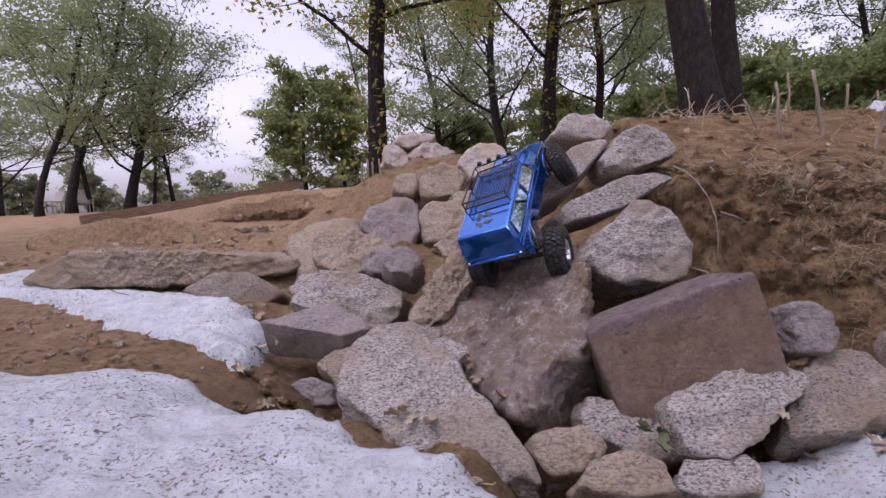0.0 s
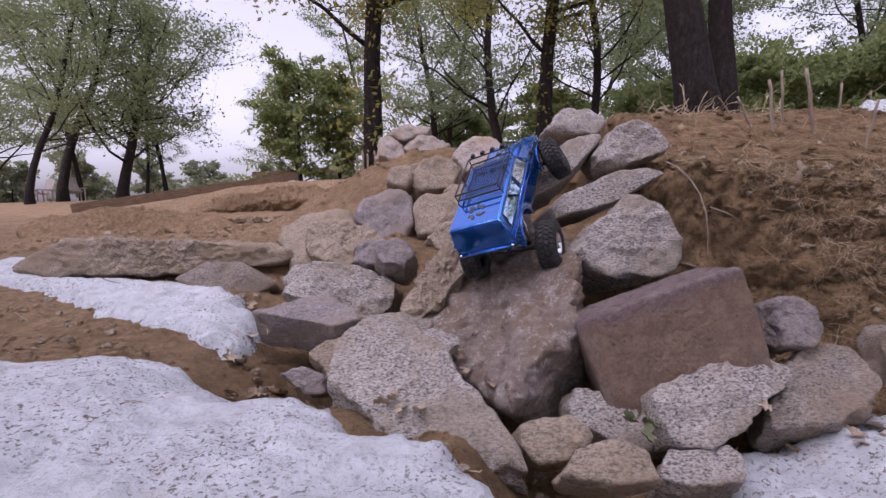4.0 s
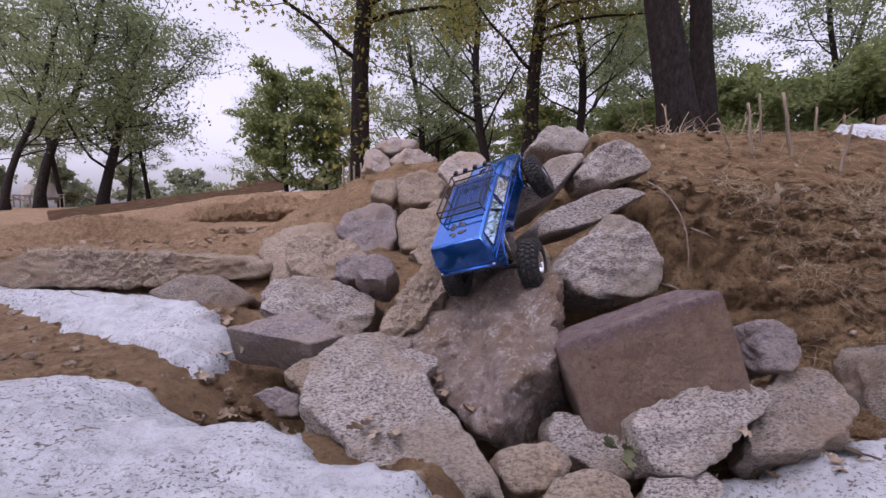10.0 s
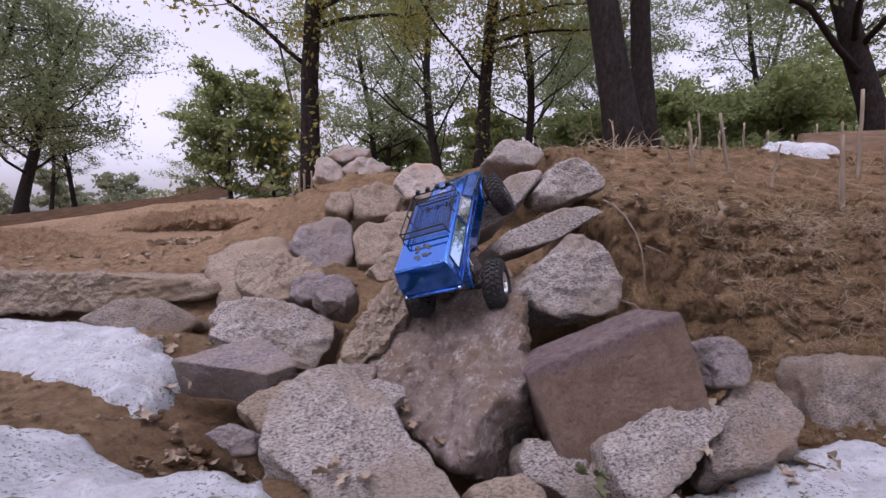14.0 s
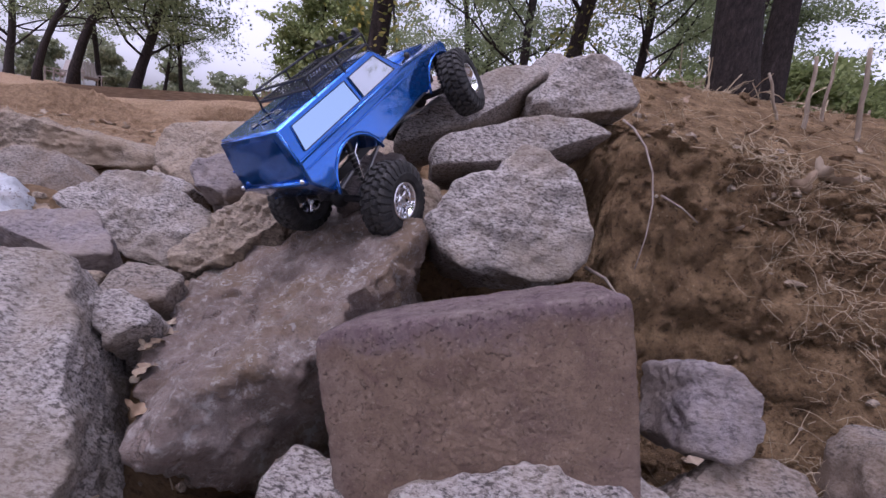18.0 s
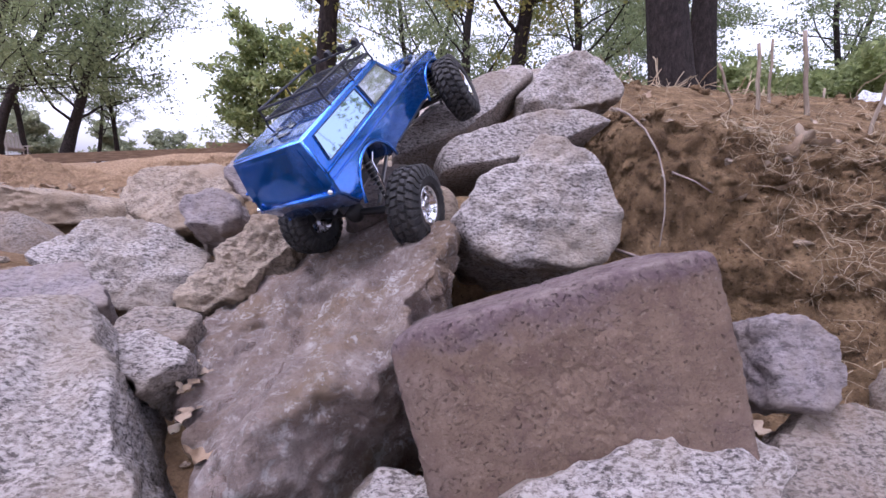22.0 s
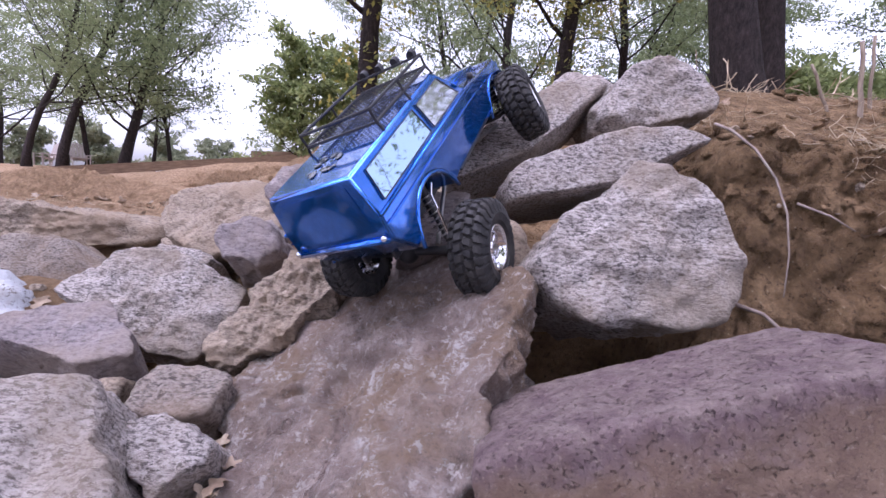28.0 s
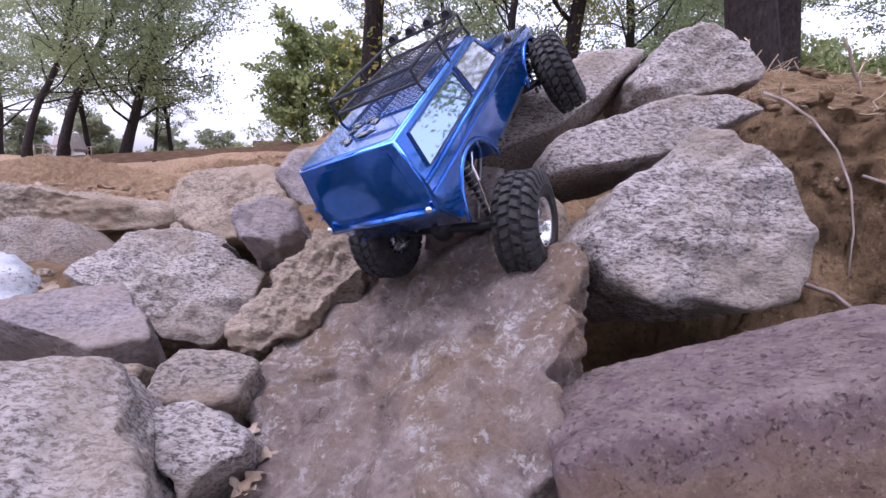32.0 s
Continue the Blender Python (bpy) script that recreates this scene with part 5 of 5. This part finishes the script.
def garden_chair(x, y, turn):
    ob = new("garden_chair")
    seat_z = 0.36
    for i in range(5):
        bm = bmesh.new()
        add_box(bm, 0.09, 0.48, 0.02, pose(-0.22 + 0.1 * i, 0, seat_z - 0.02 * i * -1))
        part("seat_slat", bm, PALEWOOD, ob)
        bm = bmesh.new()
        add_box(bm, 0.02, 0.085, 0.68 - 0.05 * abs(i - 2), pose(-0.34, -0.2 + 0.1 * i, seat_z + 0.32, 0, -18, 0))
        part("back_slat", bm, PALEWOOD, ob)
    for s in (-1, 1):
        bm = bmesh.new()
        add_box(bm, 0.62, 0.10, 0.022, pose(0, s * 0.29, 0.55))
        part("armrest", bm, PALEWOOD, ob)
        for px in (-0.25, 0.26):
            bm = bmesh.new()
            add_box(bm, 0.05, 0.03, 0.56, pose(px, s * 0.26, 0.27))
            part("leg", bm, PALEWOOD, ob)
    ob.matrix_world = pose(x, y, ground_z(x, y), 0, 0, turn)
    return tagged(ob, "pale weathered slatted wooden garden chair under the trees", "chair", "garden chairs")


def side_table(x, y):
    ob = new("side_table")
    bm = bmesh.new()
    bmesh.ops.create_cone(bm, cap_ends=True, segments=20, radius1=0.28, radius2=0.28, depth=0.03, matrix=pose(0, 0, 0.5))
    part("tabletop", bm, PALEWOOD, ob)
    for k in range(3):
        bm = bmesh.new()
        a = 2.1 * k
        add_tube(bm, [(0.24 * math.cos(a), 0.24 * math.sin(a), 0), (0.12 * math.cos(a), 0.12 * math.sin(a), 0.49)], 0.018, 6)
        part("leg", bm, PALEWOOD, ob)
    ob.matrix_world = pose(x, y, ground_z(x, y))
    return tagged(ob, "small round pale table between the garden chairs", "table")


side_table(-14.3, 16.5)
garden_chair(-13.5, 16.5, -40)
garden_chair(-15.0, 16.8, -110)

# ---- straw, clods and litter ----
rng = np.random.default_rng(5)
STRAW = plain("dry_straw", (0.42, 0.335, 0.225), 0.8)


def strands(count, spot, r, length, label, name="straw"):
    bm = bmesh.new()
    for _ in range(count):
        x, y = spot()
        p = ground_point(x, y) + Vector((0, -0.004, 0.003))
        d = Vector((rng.normal(), rng.normal(), rng.uniform(-0.25, 0.6))).normalized()
        pts = [p]
        ln = length * rng.uniform(0.3, 1.2)
        for _ in range(4):
            d = (d + Vector(rng.normal(0, 0.38, 3).tolist())).normalized()
            q = pts[-1] + d * ln / 4
            pts.append(q)
        add_tube(bm, pts, r * rng.uniform(0.5, 1.3), 3)
    return tagged(new(name, from_bm(name, bm, STRAW)), label, "straw", kind="stuff")


TUFTS = [(rng.uniform(0.70, 1.5), rng.uniform(-0.20, 0.22)) for _ in range(44)]


def in_tuft():
    cx, cy = TUFTS[int(rng.integers(0, len(TUFTS)))]
    return rng.normal(cx, 0.045), rng.normal(cy, 0.035)


strands(3000, in_tuft, 0.00048, 0.062, "dry straw and roots tangled on the bank")
strands(420, lambda: (rng.uniform(0.40, 2.4), rng.uniform(0.25, 1.3)), 0.0009, 0.08, "dry straw scattered on top of the bank")
strands(140, lambda: (rng.normal(1.25, 0.25), rng.normal(1.45, 0.12)), 0.0022, 0.22, "dry grass tuft at the foot of the oak")
strands(120, lambda: (rng.uniform(-0.6, 0.6), rng.uniform(-0.5, -0.1)), 0.0008, 0.05, "fine dry stems between the stones")
strands(420, lambda: (rng.uniform(-3.0, -0.4), rng.uniform(0.2, 3.0)), 0.0012, 0.05, "dry stems on the bare soil")


def clods(count, spot, lo, hi, material, label):
    d, faces = unit_sphere(2)
    verts, fs = [], []
    for _ in range(count):
        x, y = spot()
        s = lo * (hi / lo) ** (rng.random() ** 2.2)
        jig = 1 + rng.normal(0, 0.20, (len(d), 1))
        g = ground_point(x, y)
        co = d * jig * s * np.array([1, rng.uniform(0.6, 1), rng.uniform(0.5, 0.9)]) + np.array([g.x, g.y, g.z + s * 0.2])
        fs += [tuple(i + len(verts) for i in f) for f in faces]
        verts += co.tolist()
    return tagged(new("clods", mesh_of("clods", verts, fs, material)), label, "soil clods", kind="stuff")


clods(3200, lambda: (rng.uniform(0.42, 1.8), rng.uniform(-0.35, 0.35)), 0.002, 0.015, SOIL, "crumbled soil clods on the bank")
clods(3000, lambda: (rng.uniform(-3.2, 0.4), rng.uniform(0.3, 3.4)), 0.002, 0.018, SOIL, "small clods and crumbs of soil")
clods(1400, lambda: (rng.uniform(-1.9, -0.5), rng.uniform(-0.16, 0.25)), 0.0015, 0.009, SOIL, "fine crumbs and chips on the sandy soil")
clods(500, lambda: (rng.uniform(-1.6, 1.0), rng.uniform(-0.5, 0.6)), 0.003, 0.016, TAN, "small gravel between the stones")
clods(450, lambda: (rng.uniform(0.4, 2.6), rng.uniform(0.3, 1.5)), 0.004, 0.020, SOIL, "crumbs of soil on top of the bank")


def dry_leaf_mesh(seed, material):
    """A curled lobed leaf with some thickness."""
    r = np.random.default_rng(seed)
    rows, cols = 14, 5
    verts, faces = [], []
    bend, curl = r.uniform(-1.2, 1.6), r.uniform(0.4, 1.5)
    for side in (0.0, -0.0009):
        for i in range(rows):
            t = i / (rows - 1)
            wid = 0.012 * math.sin(math.pi * min(t * 1.02 + 0.03, 1)) ** 0.7 * (1 + 0.55 * math.sin(t * 15.0)) + 0.0012
            for j in range(cols):
                s = -1 + 2 * j / (cols - 1)
                verts.append((0.045 * (t - 0.5), s * wid, 0.012 * bend * (t - 0.5) ** 2 * 3 + 0.006 * curl * abs(s) ** 1.6 + 0.0015 * math.sin(7 * t + 3 * s) + side + 0.003))
    n = rows * cols
    for i in range(rows - 1):
        for j in range(cols - 1):
            a = i * cols + j
            faces.append((a, a + 1, a + cols + 1, a + cols))
            faces.append((n + a, n + a + cols, n + a + cols + 1, n + a + 1))
    return mesh_of("fallen_leaf", verts, faces, material, True)


def dry_material(name, a, b):
    m = Nodes(name)
    info = m.t.nodes.new("ShaderNodeObjectInfo")
    c = m.mix(info.outputs["Random"], a, b)
    return m.done(m.mix(m.ramp(m.noise(90.0, 4.0), (0.4, 0.0), (0.7, 0.5)), c, (0.14, 0.09, 0.055)), 0.75)


DRY = dry_material("dry_leaf", (0.40, 0.33, 0.25), (0.27, 0.185, 0.115))
GREEN = dry_material("green_leaf", (0.075, 0.105, 0.045), (0.12, 0.135, 0.065))
LEAVES = [dry_leaf_mesh(i, DRY) for i in range(5)]
GREENS = [dry_leaf_mesh(i + 9, GREEN) for i in range(2)]


def drop_leaf(x, y, z, scale, mesh, label, tilt=25):
    ob = new("fallen_leaf", mesh)
    ob.matrix_world = Matrix.Translation((x, y, z)) @ Euler((radians(rng.normal(0, tilt)), radians(rng.normal(0, tilt)), rng.uniform(0, 6.3))).to_matrix().to_4x4() @ Matrix.Scale(scale, 4)
    tagged(ob, label, "leaf", "fallen leaves")


SPOTS = ((-0.66, -0.02, 16, 0.05, 0.9), (-0.58, -0.07, 8, 0.04, 0.9), (-0.40, -0.30, 5, 0.04, 0.8), (-0.235, -0.16, 7, 0.025, 0.9), (-0.20, -0.05, 4, 0.02, 0.8), (0.10, -0.40, 6, 0.03, 0.8), (0.30, -0.40, 8, 0.05, 0.8), (0.52, -0.33, 7, 0.06, 1.2), (0.05, -0.36, 4, 0.03, 0.7), (0.80, 0.20, 2, 0.02, 1.4), (0.72, 0.19, 1, 0.015, 1.3), (0.74, 0.14, 1, 0.015, 1.2), (1.0, 0.4, 10, 0.35, 0.9), (-2.2, 4.3, 120, 0.34, 1.7), (-1.6, 1.5, 26, 0.4, 0.8), (-2.0, 2.2, 25, 0.5, 1.4), (-0.9, 0.95, 12, 0.2, 0.8), (-0.55, 0.15, 5, 0.05, 0.8), (0.56, -0.05, 6, 0.08, 0.8), (-0.75, 0.35, 4, 0.05, 0.9), (-1.0, 0.02, 26, 0.22, 0.32), (-0.62, -0.06, 10, 0.05, 0.55))
for cx, cy, n, spread, sc in SPOTS:
    for _ in range(n):
        x, y = rng.normal(cx, spread), rng.normal(cy, spread)
        g = ground_point(x, y)
        drop_leaf(g.x, g.y, g.z + 0.006, sc * rng.uniform(0.7, 1.3), LEAVES[int(rng.integers(0, 5))], "curled dry brown oak leaf on the ground")
for x, y, z in ((0.075, -0.345, -0.035), (0.105, -0.355, -0.04), (0.125, -0.335, -0.04), (0.09, -0.375, -0.045)):
    drop_leaf(x, y, z, 0.8, GREENS[int(rng.integers(0, 2))], "fresh green leaf lying among the stones", 15)
for x, y, z in ((-0.184, -0.193, 0.008), (-0.197, -0.176, 0.022), (-0.146, -0.265, -0.000), (-0.200, -0.173, -0.014), (-0.236, -0.065, 0.004), (-0.191, -0.169, 0.029), (-0.195, -0.136, 0.026), (-0.336, -0.348, 0.019), (-0.304, -0.359, 0.013), (-0.316, -0.345, 0.023), (-0.276, -0.363, 0.007), (0.300, -0.354, -0.013), (-0.035, -0.405, -0.023), (-0.646, 0.009, 0.050), (-0.745, 0.166, -0.016), (0.377, -0.325, -0.112), (0.442, -0.383, -0.069), (0.453, -0.358, -0.068)):
    drop_leaf(x, y, z, rng.uniform(0.45, 0.75), LEAVES[int(rng.integers(0, 5))], "curled dry pale leaf caught between the stones", 20)
